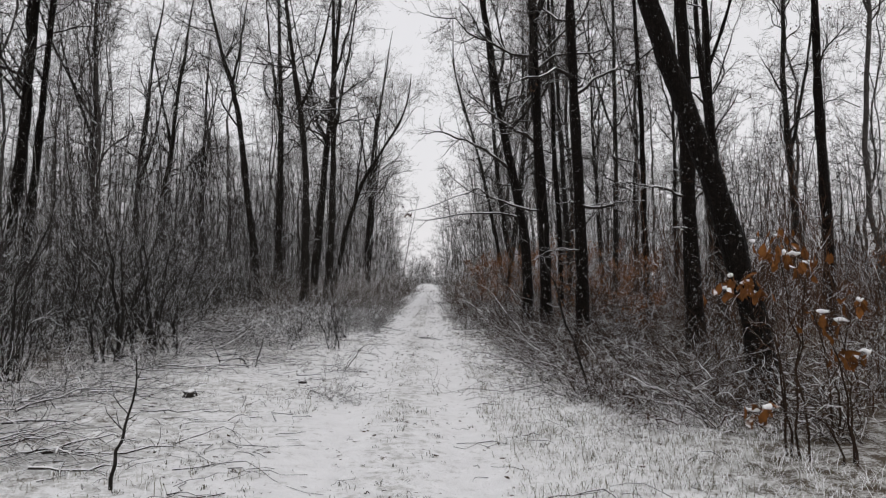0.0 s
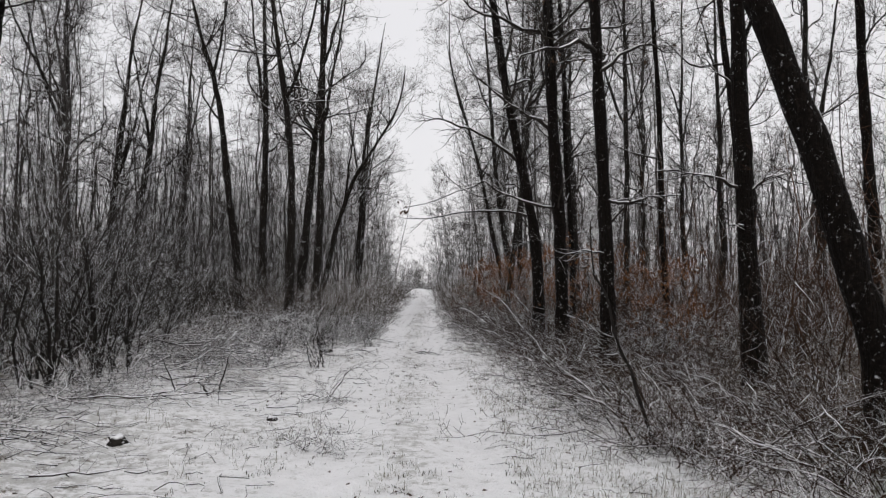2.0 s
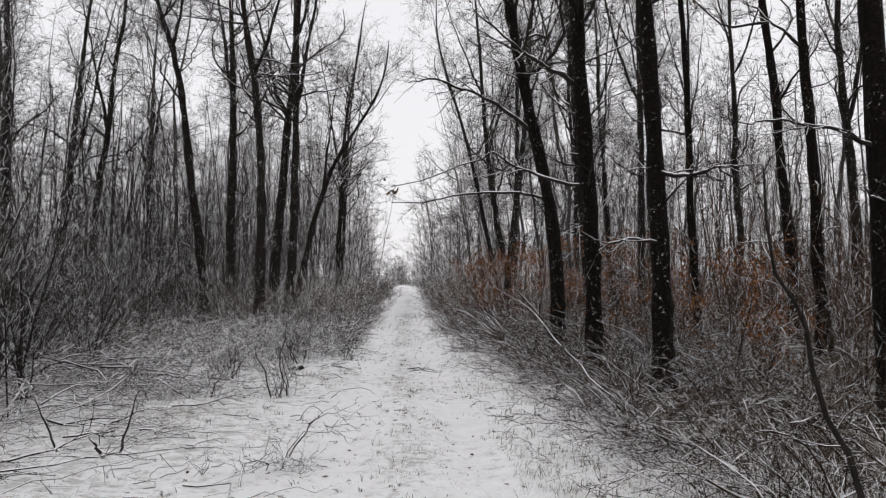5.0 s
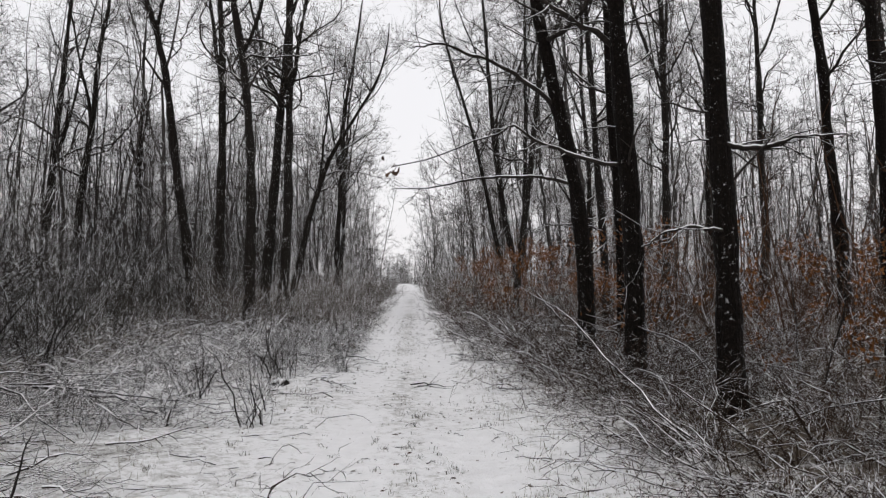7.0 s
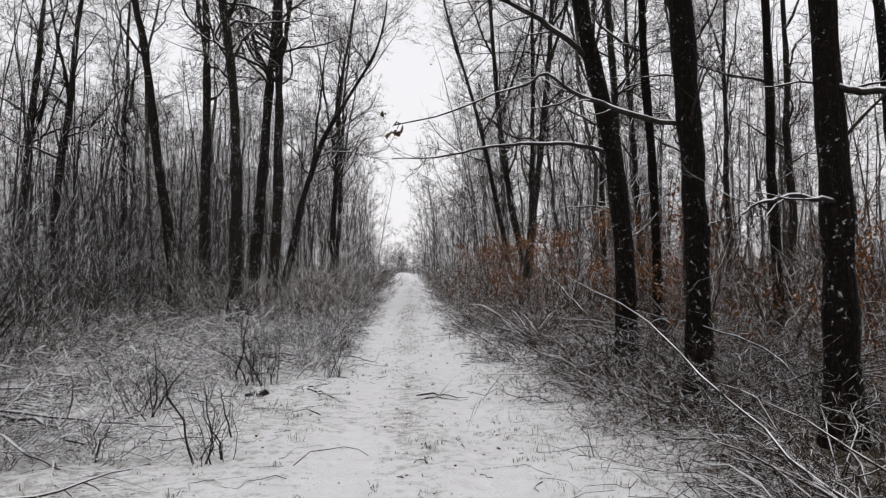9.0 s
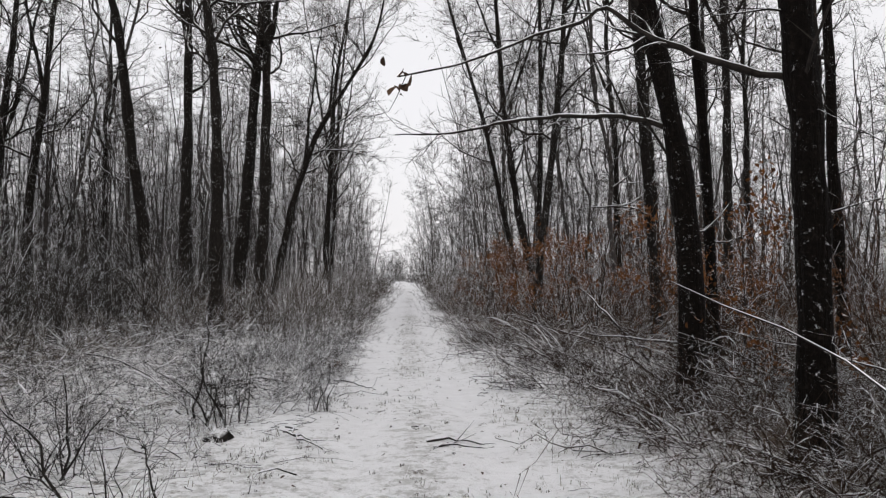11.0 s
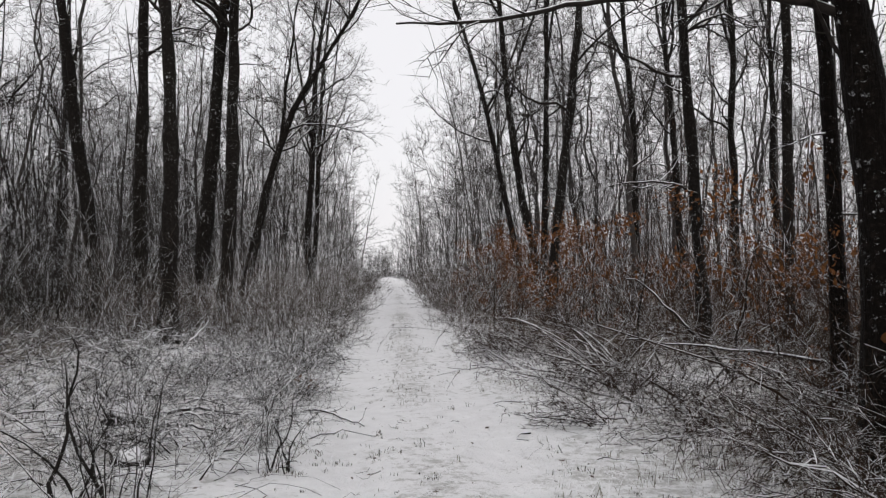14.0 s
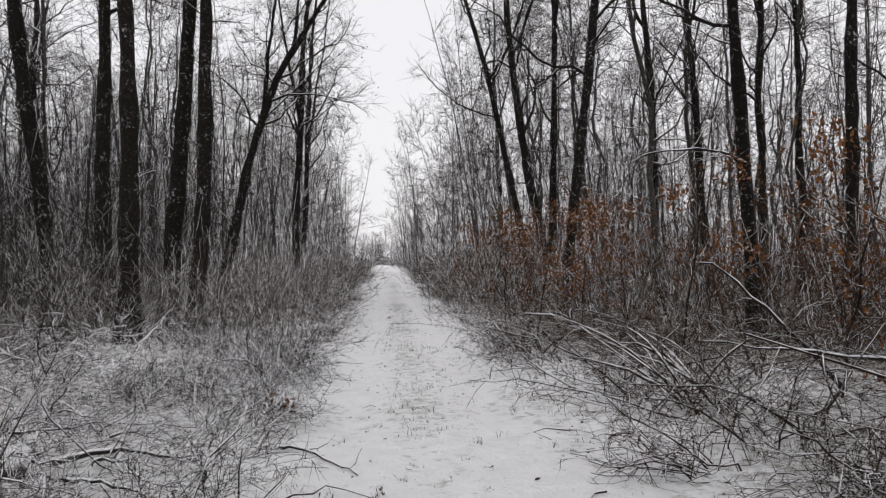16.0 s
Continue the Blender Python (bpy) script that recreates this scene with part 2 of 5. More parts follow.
def tubes(P, R, sides):
    """Tapered tubes along N polylines P (N, K, 3) with radii R (N, K); open at the foot, closed at the tip."""
    P, R = np.asarray(P, float), np.asarray(R, float)
    N, K, _ = P.shape
    if K == 2:
        return spikes(P, R)
    if K == 3 and sides == 3:
        return bent_spikes(P, R)
    T = np.gradient(P, axis=1)
    T /= np.linalg.norm(T, axis=2, keepdims=True) + 1e-9
    d = P[:, -1] - P[:, 0]
    ref = np.where((np.abs(d[:, 2]) > 0.7 * np.linalg.norm(d, axis=1))[:, None], np.array([[1.0, 0.13, 0]]), np.array([[0.05, 0.08, 1.0]]))
    U = np.cross(T, ref[:, None, :])
    U /= np.linalg.norm(U, axis=2, keepdims=True) + 1e-9
    V = np.cross(T, U)
    a = np.arange(sides) * 2 * np.pi / sides + (np.pi / 2 if sides == 3 else 0)
    ring = P[:, :, None, :] + R[:, :, None, None] * (np.cos(a)[None, None, :, None] * U[:, :, None, :] + np.sin(a)[None, None, :, None] * V[:, :, None, :])
    verts = ring.reshape(-1, 3)
    n, k, s = np.meshgrid(np.arange(N), np.arange(K - 1), np.arange(sides), indexing="ij")
    s2 = (s + 1) % sides
    base = n * K * sides
    quads = np.stack([base + k * sides + s, base + k * sides + s2, base + (k + 1) * sides + s2, base + (k + 1) * sides + s], -1).reshape(-1, 4)
    n, s = np.meshgrid(np.arange(N), np.arange(1, sides - 1), indexing="ij")
    top = n * K * sides + (K - 1) * sides
    tris = np.stack([top, top + s, top + s + 1], -1).reshape(-1, 3)
    return verts, quads, tris


def merge(parts):
    vs, qs, ts, off = [], [], [], 0
    for v, q, t in parts:
        vs.append(v), qs.append(q + off), ts.append(t + off)
        off += len(v)
    return np.concatenate(vs), np.concatenate(qs), np.concatenate(ts)


def part(name, me, parent, label=""):
    ob = new(name, me)
    ob.parent = parent
    return tagged(ob, label)


def along(P, R, s):
    """Points, tangents and radii at the fractions s (N, M) of polylines P (N, K, 3)."""
    K = P.shape[1]
    f = np.clip(s, 0, 0.999) * (K - 1)
    i = f.astype(int)
    w = (f - i)[..., None]
    n = np.arange(len(P))[:, None]
    a, b = P[n, i], P[n, i + 1]
    return a * (1 - w) + b * w, unit(b - a), R[n, i] * (1 - w[..., 0]) + R[n, i + 1] * w[..., 0]


def sprout(rng, P, R, count, s_range, length, ratio, K, spread=(0.5, 1.1), lift=0.35, wob=0.12, droop=0.0, rmin=0.003):
    """Side branches from polylines. length: metres, or a function of the fraction along the parent."""
    N = len(P)
    s = np.sort(rng.uniform(*s_range, (N, count)), axis=1)
    B, T, rb = along(P, R, s)
    side = unit(rng.normal(size=(N, count, 3)))
    side = unit(side - (side * T).sum(-1, keepdims=True) * T)
    ang = rng.uniform(*spread, (N, count, 1))
    D = np.cos(ang) * T + np.sin(ang) * side
    L = (length(s) if callable(length) else length) * rng.uniform(0.6, 1.25, (N, count))
    u = np.linspace(0, 1, K)
    D, B, L, rb = D.reshape(-1, 3), B.reshape(-1, 3), L.ravel(), rb.ravel()
    M = len(D)
    pts = np.zeros((M, K, 3))
    pts[:, 0] = B
    cur = D
    for k in range(1, K):
        cur = unit(cur + np.array([0, 0, lift / K]) + rng.normal(0, wob, (M, 3)) - np.array([0, 0, droop * k / K]))
        pts[:, k] = pts[:, k - 1] + cur * (L / (K - 1))[:, None]
    r0 = np.maximum(np.minimum(rb * ratio, L * 0.022), rmin)
    rr = r0[:, None] * (1 - 0.75 * u[None, :])
    return pts, np.maximum(rr, rmin * 0.5)


def snow_caps(rng, P, R, share, thick):
    """Ridges of snow that lie along stretches of the flatter twigs P, R."""
    pick = rng.random(len(P)) < share
    P, R = P[pick], R[pick]
    n = len(P)
    a = rng.uniform(0.02, 0.45, (n, 1))
    s = a + np.linspace(0, 1, 4) * np.minimum(rng.uniform(0.25, 0.6, (n, 1)), 0.97 - a)
    Q, T, r = along(P, R, s)
    flat = np.abs(T[..., 2]).max(1) < 0.8
    Q, r = Q[flat], r[flat]
    w = thick * rng.uniform(0.55, 1.25, (len(Q), 1)) * np.array([0.5, 1.0, 0.9, 0.35]) + 0.35 * r
    Q = Q + np.array([0, 0, 1.0]) * (0.75 * r + 0.55 * w)[..., None]
    return tubes(Q, w, 3)


def sway(rng, z, size):
    """Slow crooked waves of a stem, none at its foot."""
    out = []
    for _ in range(2):
        a, b = rng.uniform(0, 6.28, 2)
        l1, l2 = rng.uniform(4.0, 7.5), rng.uniform(1.8, 3.0)
        w = np.sin(z * 6.28 / l1 + a) - math.sin(a) + 0.22 * (np.sin(z * 6.28 / l2 + b) - math.sin(b))
        out.append(size * w * np.clip(z / 2.5, 0, 1))
    return out


def trunk_line(rng, height, lean, bend, wob, K=14):
    u = np.linspace(0, 1, K)
    x = lean[0] * height * u + bend[0] * height * u * u
    y = lean[1] * height * u + bend[1] * height * u * u
    w = np.cumsum(rng.normal(0, wob, (K, 2)), axis=0)
    w -= w[0]
    if height > 5:
        sx, sy = sway(rng, u * height, 1.1 * wob)
        x, y = x + sx, y + sy
    return np.stack([x + w[:, 0], y + w[:, 1], u * height - 0.08], -1)


def crown_parts(rng, P, R, density=1.0, low=0.3, reach=2.6, rich=1.0, K=4, fine=0.003):
    """Limbs, branches, twigs and stubs of a bare oak on trunk lines P, R, as polylines with radii."""
    limbs = sprout(rng, P, R, max(3, int(15 * density)), (low, 0.97), lambda s: reach * (1.5 - 0.85 * s), 0.42, 9, (0.6, 1.35), 0.9, 0.27)
    stubs = sprout(rng, P, R, max(2, int(8 * density)), (0.1, low + 0.15), 0.9, 0.2, 4, (0.9, 1.5), 0.1, 0.25)
    near = K == 5
    br = sprout(rng, *limbs, int((8 if K > 3 else 7) * rich), (0.12, 0.98), lambda s: reach * 0.5 * (1.2 - 0.6 * s), 0.6, min(K, 4), (0.4, 1.15), 0.35, 0.32, rmin=fine)
    sub = sprout(rng, *br, 4 if K > 3 else 3, (0.15, 1.0), reach * 0.22, 0.65, 3 if K > 3 else 2, (0.4, 1.1), 0.15, 0.3, rmin=fine)
    tw = sprout(rng, *sub, 3, (0.15, 1.0), 0.32 if K > 3 else 0.45, 0.6, 3 if near else 2, (0.4, 1.1), 0.0, 0.4, rmin=fine)
    st = sprout(rng, *stubs, 5, (0.2, 1.0), 0.35, 0.6, 2, (0.4, 1.0), 0.0, 0.25)
    return limbs, stubs, br, tw, st, sub


def leaves_at(rng, C, size, hang=0.8):
    """Folded, lobed dead leaves hanging at the places C."""
    n = len(C)
    u = unit(rng.normal(0, 1, (n, 3)) + np.array([0, 0, -hang]))
    w = unit(np.cross(u, rng.normal(0, 1, (n, 3))))
    v = np.cross(u, w)
    L = size * rng.uniform(0.6, 1.2, (n, 1))
    prof = ((0.0, 0.04, 0.0), (0.35, 0.24, 0.06), (0.7, 0.28, 0.09), (1.0, 0.05, -0.05))
    rows = []
    for a, b, c in prof:
        mid = C + u * L * a + v * L * c * 0.3
        rows += [mid - w * L * b + v * L * c, mid - v * L * 0.05, mid + w * L * b + v * L * c]
    V = np.stack(rows, 1)
    k = np.arange(n)[:, None, None] * 12
    q = np.array([[3 * i + j, 3 * i + j + 1, 3 * i + j + 4, 3 * i + j + 3] for i in range(3) for j in range(2)])
    return V.reshape(-1, 3), (k + q[None]).reshape(-1, 4), np.zeros((0, 3), int)


def knobbly(rng, P, R):
    """A trunk line made finer, with small bends and swellings."""
    n = 44
    u, f = np.linspace(0, 1, len(P)), np.linspace(0, 1, n)
    Q = np.stack([np.interp(f, u, P[:, k]) for k in range(3)], -1)
    Q[1:-1] = (Q[:-2] + 2 * Q[1:-1] + Q[2:]) / 4
    r = np.interp(f, u, R)
    Q[2:, :2] += rng.normal(0, 0.06, (n - 2, 2)) * r[2:, None]
    return Q[None], (r * (1 + rng.normal(0, 0.06, n) + 0.05 * np.sin(f * rng.uniform(30, 60))))[None]


def oak(seed, height=15.0, radius=0.15, lean=(0, 0), bend=(0, 0), wob=0.05, forks=(), low=0.3, reach=2.6, density=1.0, rich=1.0, label="", split=False, leafy=0, far=False, shape=(), near=False, distant=False):
    """A bare oak: an Empty with trunk, limbs and twigs. forks: (fraction, lean_x, lean_y, share) of secondary stems.
    shape: how far the trunk has swung sideways at some heights, as (height, sideways)."""
    rng = np.random.default_rng(seed)
    K = 22
    P = trunk_line(rng, height, lean, bend, wob, K)
    u = np.linspace(0, 1, K)
    if shape:
        hz, hx = np.array([(0.0, 0.0), *shape]).T
        fine_z = np.linspace(0, height, 120)
        swing = np.convolve(np.pad(np.interp(fine_z, hz, hx), 6, mode="edge"), np.ones(13) / 13, "valid")
        P[:, 0] = np.interp(P[:, 2], fine_z, swing - swing[0]) + rng.normal(0, 0.2 * wob, K)
    R = radius * (0.93 * (1 - u) ** 0.8 + 0.07) * rng.uniform(0.95, 1.06, K)
    R[0] *= 1.4
    R[1] *= 1.05
    lines, radii = [P], [R]
    for f, fx, fy, share in forks:
        b, t, rb = along(P[None], R[None], np.array([[f]]))
        h = height * (1 - f) * share
        w = np.cumsum(rng.normal(0, wob, (K, 3)), axis=0) * 0.8
        w -= w[0]
        q = b[0, 0] + np.stack([fx * h * u ** 0.8, fy * h * u ** 0.8, h * u], -1) + w
        lines.append(q), radii.append(rb[0, 0] * 0.66 * (1 - 0.93 * u ** 0.9))
    tree = new("oak_tree")
    tv = merge([tubes(*(knobbly(rng, l, r) if split else (l[None], r[None])), (12 if split else 8) if i == 0 else 7) for i, (l, r) in enumerate(zip(lines, radii))])
    if split:
        v = tv[0]
        v += unit(rng.normal(size=v.shape)) * radius * 0.07
    # Haze is painted by bark choice: lighter on distant oaks and filler trees.
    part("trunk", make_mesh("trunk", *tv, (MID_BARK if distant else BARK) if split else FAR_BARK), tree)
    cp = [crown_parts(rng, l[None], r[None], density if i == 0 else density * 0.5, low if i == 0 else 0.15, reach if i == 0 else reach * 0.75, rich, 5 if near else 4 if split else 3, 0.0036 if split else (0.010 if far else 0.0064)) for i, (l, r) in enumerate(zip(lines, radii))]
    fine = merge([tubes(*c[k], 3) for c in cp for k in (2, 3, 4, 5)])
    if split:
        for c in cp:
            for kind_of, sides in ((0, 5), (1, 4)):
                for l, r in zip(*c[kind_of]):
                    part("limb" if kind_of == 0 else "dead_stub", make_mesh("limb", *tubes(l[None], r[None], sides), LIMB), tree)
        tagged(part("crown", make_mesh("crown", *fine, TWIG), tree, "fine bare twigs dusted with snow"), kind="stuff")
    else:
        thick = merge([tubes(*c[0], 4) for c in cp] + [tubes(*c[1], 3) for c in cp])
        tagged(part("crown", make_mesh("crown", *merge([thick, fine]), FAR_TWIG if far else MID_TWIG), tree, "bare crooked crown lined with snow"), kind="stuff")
    if leafy:
        tips = np.concatenate([c[3][0][:, -1] for c in cp])
        heads = tips[rng.integers(0, len(tips), leafy // 3)]
        tagged(part("foliage", make_mesh("foliage", *leaves_at(rng, np.repeat(heads, 3, axis=0) + rng.normal(0, 0.07, (len(heads) * 3, 3)), 0.075, 1.4), LITTER, False), tree, "few dead brown leaves still hanging"), kind="stuff")
    return tagged(tree, label or "bare dark oak tree with snow on its limbs", "tree", "oaks along the track")


def path_x(y):
    y = np.asarray(y, float)
    return -0.25 - 0.022 * np.minimum(y, 25) - 0.008 * np.maximum(y - 25, 0) - 0.0003 * np.clip(y - 70, 0, 130) ** 2


def rise(y):
    """The land climbs gently far along the track."""
    return 1.1 * (1 - np.exp(-np.maximum(np.asarray(y, float) - 45, 0) / 90))


def wave(x, y):
    return (np.sin(x * 1.7 + y * 0.6) * np.sin(y * 1.1 - x * 0.4) + 0.6 * np.sin(x * 4.1 - y * 2.3 + 1.0) * np.sin(y * 3.7 + 0.5 * x) + 0.35 * np.sin(x * 9.3 + y * 5.1) * np.sin(y * 8.7 - x * 3.3))


def ground_z(x, y):
    x, y = np.asarray(x, float), np.asarray(y, float)
    d = np.abs(x - path_x(y))
    side = np.clip((d - 1.2) / 2.5, 0, 1)
    rut = np.exp(-((d - 0.62) / 0.22) ** 2)
    fade = np.exp(-(np.maximum(np.hypot(x, y - 15) - 45, 0) / 30) ** 2)
    return (0.05 * side - 0.04 * rut + 0.018 * (0.7 + 1.6 * side) * wave(x, y) + 0.006 * np.sin(x * 13 + 3 * np.sin(y * 5)) * np.sin(y * 11 + 2 * np.sin(x * 7))) * fade + rise(y)


# ---- ground: one sheet of snow to the horizon ----
def grow_axis(lo, hi, step, far):
    a = list(np.arange(lo, hi, step))
    s, v = step, a[-1]
    while v < far:
        s *= 1.2
        v += s
        a.append(v)
    s, v, left = step, a[0], []
    while v > -far:
        s *= 1.35
        v -= s
        left.append(v)
    return np.array(left[::-1] + a)


def build_ground():
    gx, gy = grow_axis(-6, 5, 0.12, 1500), grow_axis(3, 34, 0.12, 1500)
    X, Y = np.meshgrid(gx, gy, indexing="ij")
    Z = ground_z(X, Y)
    nx, ny = X.shape
    i, j = np.meshgrid(np.arange(nx - 1), np.arange(ny - 1), indexing="ij")
    q = np.stack([i * ny + j, (i + 1) * ny + j, (i + 1) * ny + j + 1, i * ny + j + 1], -1)
    me = make_mesh("ground", np.stack([X, Y, Z], -1), q, np.zeros((0, 3), int), GROUND)
    d = np.abs(X - path_x(Y))
    bare = np.clip((d - 1.0) / 1.6, 0, 1) * 0.45 + 0.35 * np.exp(-(d / 0.22) ** 2) - 0.35 * np.exp(-((d - 0.62) / 0.25) ** 2)
    bare += np.where(X > path_x(Y), np.clip((d - 1.9) / 1.4, 0, 1) * (0.65 + 0.4 * np.clip((Y - 8) / 3, 0, 1)), np.clip((d - 4.6) / 3.0, 0, 1) * 0.9)
    bare *= np.clip(1.0 - (Y - 55) / 35, 0.0, 1) * (1 - 0.75 * np.exp(-((X - 2.6) / 1.8) ** 2 - ((Y - 27) / 2.8) ** 2))
    attr = me.attributes.new("bareness", "FLOAT", "POINT")
    attr.data.foreach_set("value", bare.ravel().astype(np.float32))
    tagged(new("ground", me), "thin fresh snow over a grassy forest track", "ground", kind="structure")


build_ground()

# ---- the trees that stand along the track ----
taken = []
trees = []


def main_tree(x, y, height, radius, shape=(), lean=(0, 0), bend=(0, 0), forks=(), low=0.3, reach=2.4, density=1.0):
    """One of the oaks that can be told apart along the track."""
    n = len(trees)
    rng = np.random.default_rng(300 + n)
    if not forks:
        forks = [(rng.uniform(0.42, 0.7), rng.uniform(0.12, 0.4) * rng.choice([-1, 1]), rng.uniform(-0.3, 0.3), rng.uniform(0.75, 1.0)) for _ in range(2 if density > 0.6 else 1)]
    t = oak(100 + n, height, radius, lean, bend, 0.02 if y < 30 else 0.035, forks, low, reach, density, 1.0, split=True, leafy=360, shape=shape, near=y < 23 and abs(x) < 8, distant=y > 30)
    t.location = (x, y, float(ground_z(x, y)))
    taken.append((x, y))
    trees.append(t)


main_tree(3.94, 9.6, 14, 0.165, shape=((1.1, -0.25), (2, -0.46), (2.9, -0.71), (3.7, -1.02), (4.4, -1.27), (9, -2.7), (14, -3.6)), low=0.4, reach=2.31, density=0.5)
main_tree(4.58, 14.3, 17.5, 0.155, shape=((2.2, -0.1), (3.3, -0.14), (5, -0.17), (16, -0.5)), low=0.3, reach=2.31, density=0.5)
main_tree(3.08, 17.4, 17.5, 0.145, shape=((2, -0.03), (3.2, -0.07), (4.3, -0.1), (5.6, -0.18), (16, -0.6)), low=0.32, reach=2.52)
main_tree(2.53, 19.4, 17.5, 0.155, shape=((2, -0.02), (2.9, -0.09), (3.8, -0.13), (4.9, -0.22), (6.8, -0.26), (16, -0.7)), low=0.32, reach=2.52)
main_tree(2.32, 21.7, 16.5, 0.145, shape=((1.4, 0.02), (2.4, -0.03), (3.5, -0.2), (4.7, -0.45), (5.8, -0.75), (7.6, -0.96), (15, -2.2)), low=0.34, reach=2.73)
main_tree(5.22, 32.3, 17.5, 0.135, shape=((2.5, -0.08), (4.1, -0.17), (5.5, -0.29), (7.5, -0.4), (16, -0.9)), low=0.3, reach=2.31)
main_tree(7.05, 32.5, 17.5, 0.13, shape=((5, 0.06), (16, 0)), low=0.3, reach=2.31)
main_tree(4.35, 45.6, 18.5, 0.17, shape=((2.6, -0.41), (4.2, -0.78), (6.5, -1.13), (9.5, -1.4), (17, -1.9)), low=0.3, reach=2.73)
main_tree(3.75, 46, 17.5, 0.13, shape=((2.5, -0.44), (4.6, -0.83), (6.4, -1.16), (8.4, -1.62), (9.8, -2), (14, -3.2)), low=0.35, reach=2.73)
main_tree(4.42, 46.1, 19.5, 0.15, shape=((2.6, 0.08), (6.6, 0.2), (10.6, 0.3), (17, 0.3)), low=0.3, reach=2.42)
main_tree(3, 37.5, 17.5, 0.145, shape=((2, 0.22), (3.7, 0.43), (5.4, 0.68), (6.9, 0.83), (9.3, 1.05), (16, 1.5)), low=0.3, reach=2.52)
main_tree(7, 42.7, 18.5, 0.14, low=0.3, reach=2.42)
main_tree(8.7, 42.7, 17.5, 0.14, shape=((2.4, -0.15), (5, -0.28), (7.7, -0.44), (9.5, -0.54), (16, -0.8)), low=0.3, reach=2.42)
main_tree(13.7, 46.7, 18.5, 0.17, low=0.3, reach=2.62)
main_tree(5.92, 69.4, 19.5, 0.19, bend=(-0.02, 0), low=0.3, reach=2.94)
main_tree(3.71, 24.6, 17.5, 0.09, lean=(-0.03, 0), low=0.3, reach=1.89)
main_tree(7.03, 27.1, 17.5, 0.12, lean=(-0.04, 0), low=0.3, reach=2.31, density=0.5)
main_tree(9.42, 26.4, 17.5, 0.16, lean=(-0.05, 0), bend=(-0.03, 0), low=0.3, reach=2.52, density=0.5)
main_tree(7.7, 21.8, 16.5, 0.13, lean=(-0.04, 0), forks=((0.45, 0.25, 0.0, 0.9),), low=0.3, reach=2.31, density=0.5)
main_tree(15.2, 33.4, 17.5, 0.2, lean=(-0.08, 0), bend=(0.03, 0), forks=((0.4, 0.2, 0.0, 0.9),), low=0.3, reach=2.73)
main_tree(10.7, 22, 17.5, 0.17, lean=(-0.02, 0), low=0.35, reach=2.31, density=0.5)
main_tree(13.4, 40.1, 17.5, 0.18, bend=(-0.02, 0), low=0.3, reach=2.52)
main_tree(10.6, 43, 18.5, 0.15, low=0.3, reach=2.52)
main_tree(-8.6, 37.1, 17.5, 0.2, shape=((1.6, -0.15), (3.8, -0.4), (6.2, -0.73), (8.5, -0.96), (10, -1.2), (12.5, -2), (17, -3)), forks=((0.62, 0.18, 0.0, 0.9),), low=0.42, reach=3.15)
main_tree(-7.93, 38.4, 18.5, 0.21, shape=((3.2, -0.12), (5.5, -0.05), (8, 0), (17, -0.2)), forks=((0.5, -0.12, 0.0, 0.9),), low=0.4, reach=2.94)
main_tree(-5.98, 33.9, 18, 0.185, shape=((2.7, 0.1), (4.9, 0.15), (6.5, 0.08), (8.7, -0.12), (10, -0.35), (17, -1.2)), forks=((0.5, 0.24, 0.0, 0.95),), low=0.4, reach=2.94)
main_tree(-6.15, 37.1, 18.5, 0.2, shape=((1.6, 0.16), (3.7, 0.32), (5.2, 0.5), (7.1, 0.65), (9.2, 0.87), (17, 1.5)), low=0.4, reach=2.73)
main_tree(-5.45, 36.8, 19, 0.185, shape=((1.8, 0.15), (4, 0.31), (6, 0.32), (9, 0.37), (18, 0.2)), forks=((0.45, 0.16, 0.0, 0.9),), low=0.35, reach=2.73)
main_tree(-5.95, 41.1, 12.5, 0.1615, shape=((2.5, 0.6), (4.4, 1), (5.5, 1.38), (6.8, 1.8), (7.7, 2.4), (8.7, 3), (9.7, 3.75), (11.5, 4.3)), low=0.4, reach=2.94, forks=((0.42, 0.12, 0.0, 0.9), (0.6, 0.1, 0.1, 0.9)))
main_tree(-12.75, 22.7, 16.5, 0.2, shape=((4.6, 0.55), (7.8, 0.8), (9.4, 0.93), (16, 1.4)), low=0.35, reach=2.52)
main_tree(-12.5, 23.2, 16.5, 0.15, shape=((3.8, 0.45), (6.3, 0.64), (7.9, 0.85), (9.6, 0.98), (16, 1.6)), low=0.35, reach=2.52)
main_tree(-13.2, 21.5, 16.5, 0.17, lean=(0.02, 0), low=0.35, reach=2.52)
main_tree(-16.9, 38.5, 18.5, 0.22, low=0.35, reach=2.94)
main_tree(-18.6, 46.7, 18.5, 0.24, lean=(0.05, 0), bend=(0.05, 0), forks=((0.4, 0.25, 0.0, 0.9),), low=0.35, reach=3.15)
main_tree(-16.6, 45.6, 18.5, 0.22, lean=(0.08, 0), bend=(0.05, 0), forks=((0.5, -0.2, 0.0, 0.9),), low=0.35, reach=3.15)
main_tree(-16.8, 54, 18.5, 0.22, lean=(0.04, 0), forks=((0.5, 0.2, 0.0, 0.9),), low=0.35, reach=3.15)
main_tree(-4.9, 50, 17.5, 0.16, lean=(0.02, 0), bend=(0.08, 0), forks=((0.4, -0.15, 0.0, 0.9),), low=0.3, reach=2.94)
main_tree(-5.3, 57, 17.5, 0.15, lean=(0.03, 0), bend=(0.05, 0), forks=((0.4, 0.15, 0.0, 0.9),), low=0.3, reach=2.94)


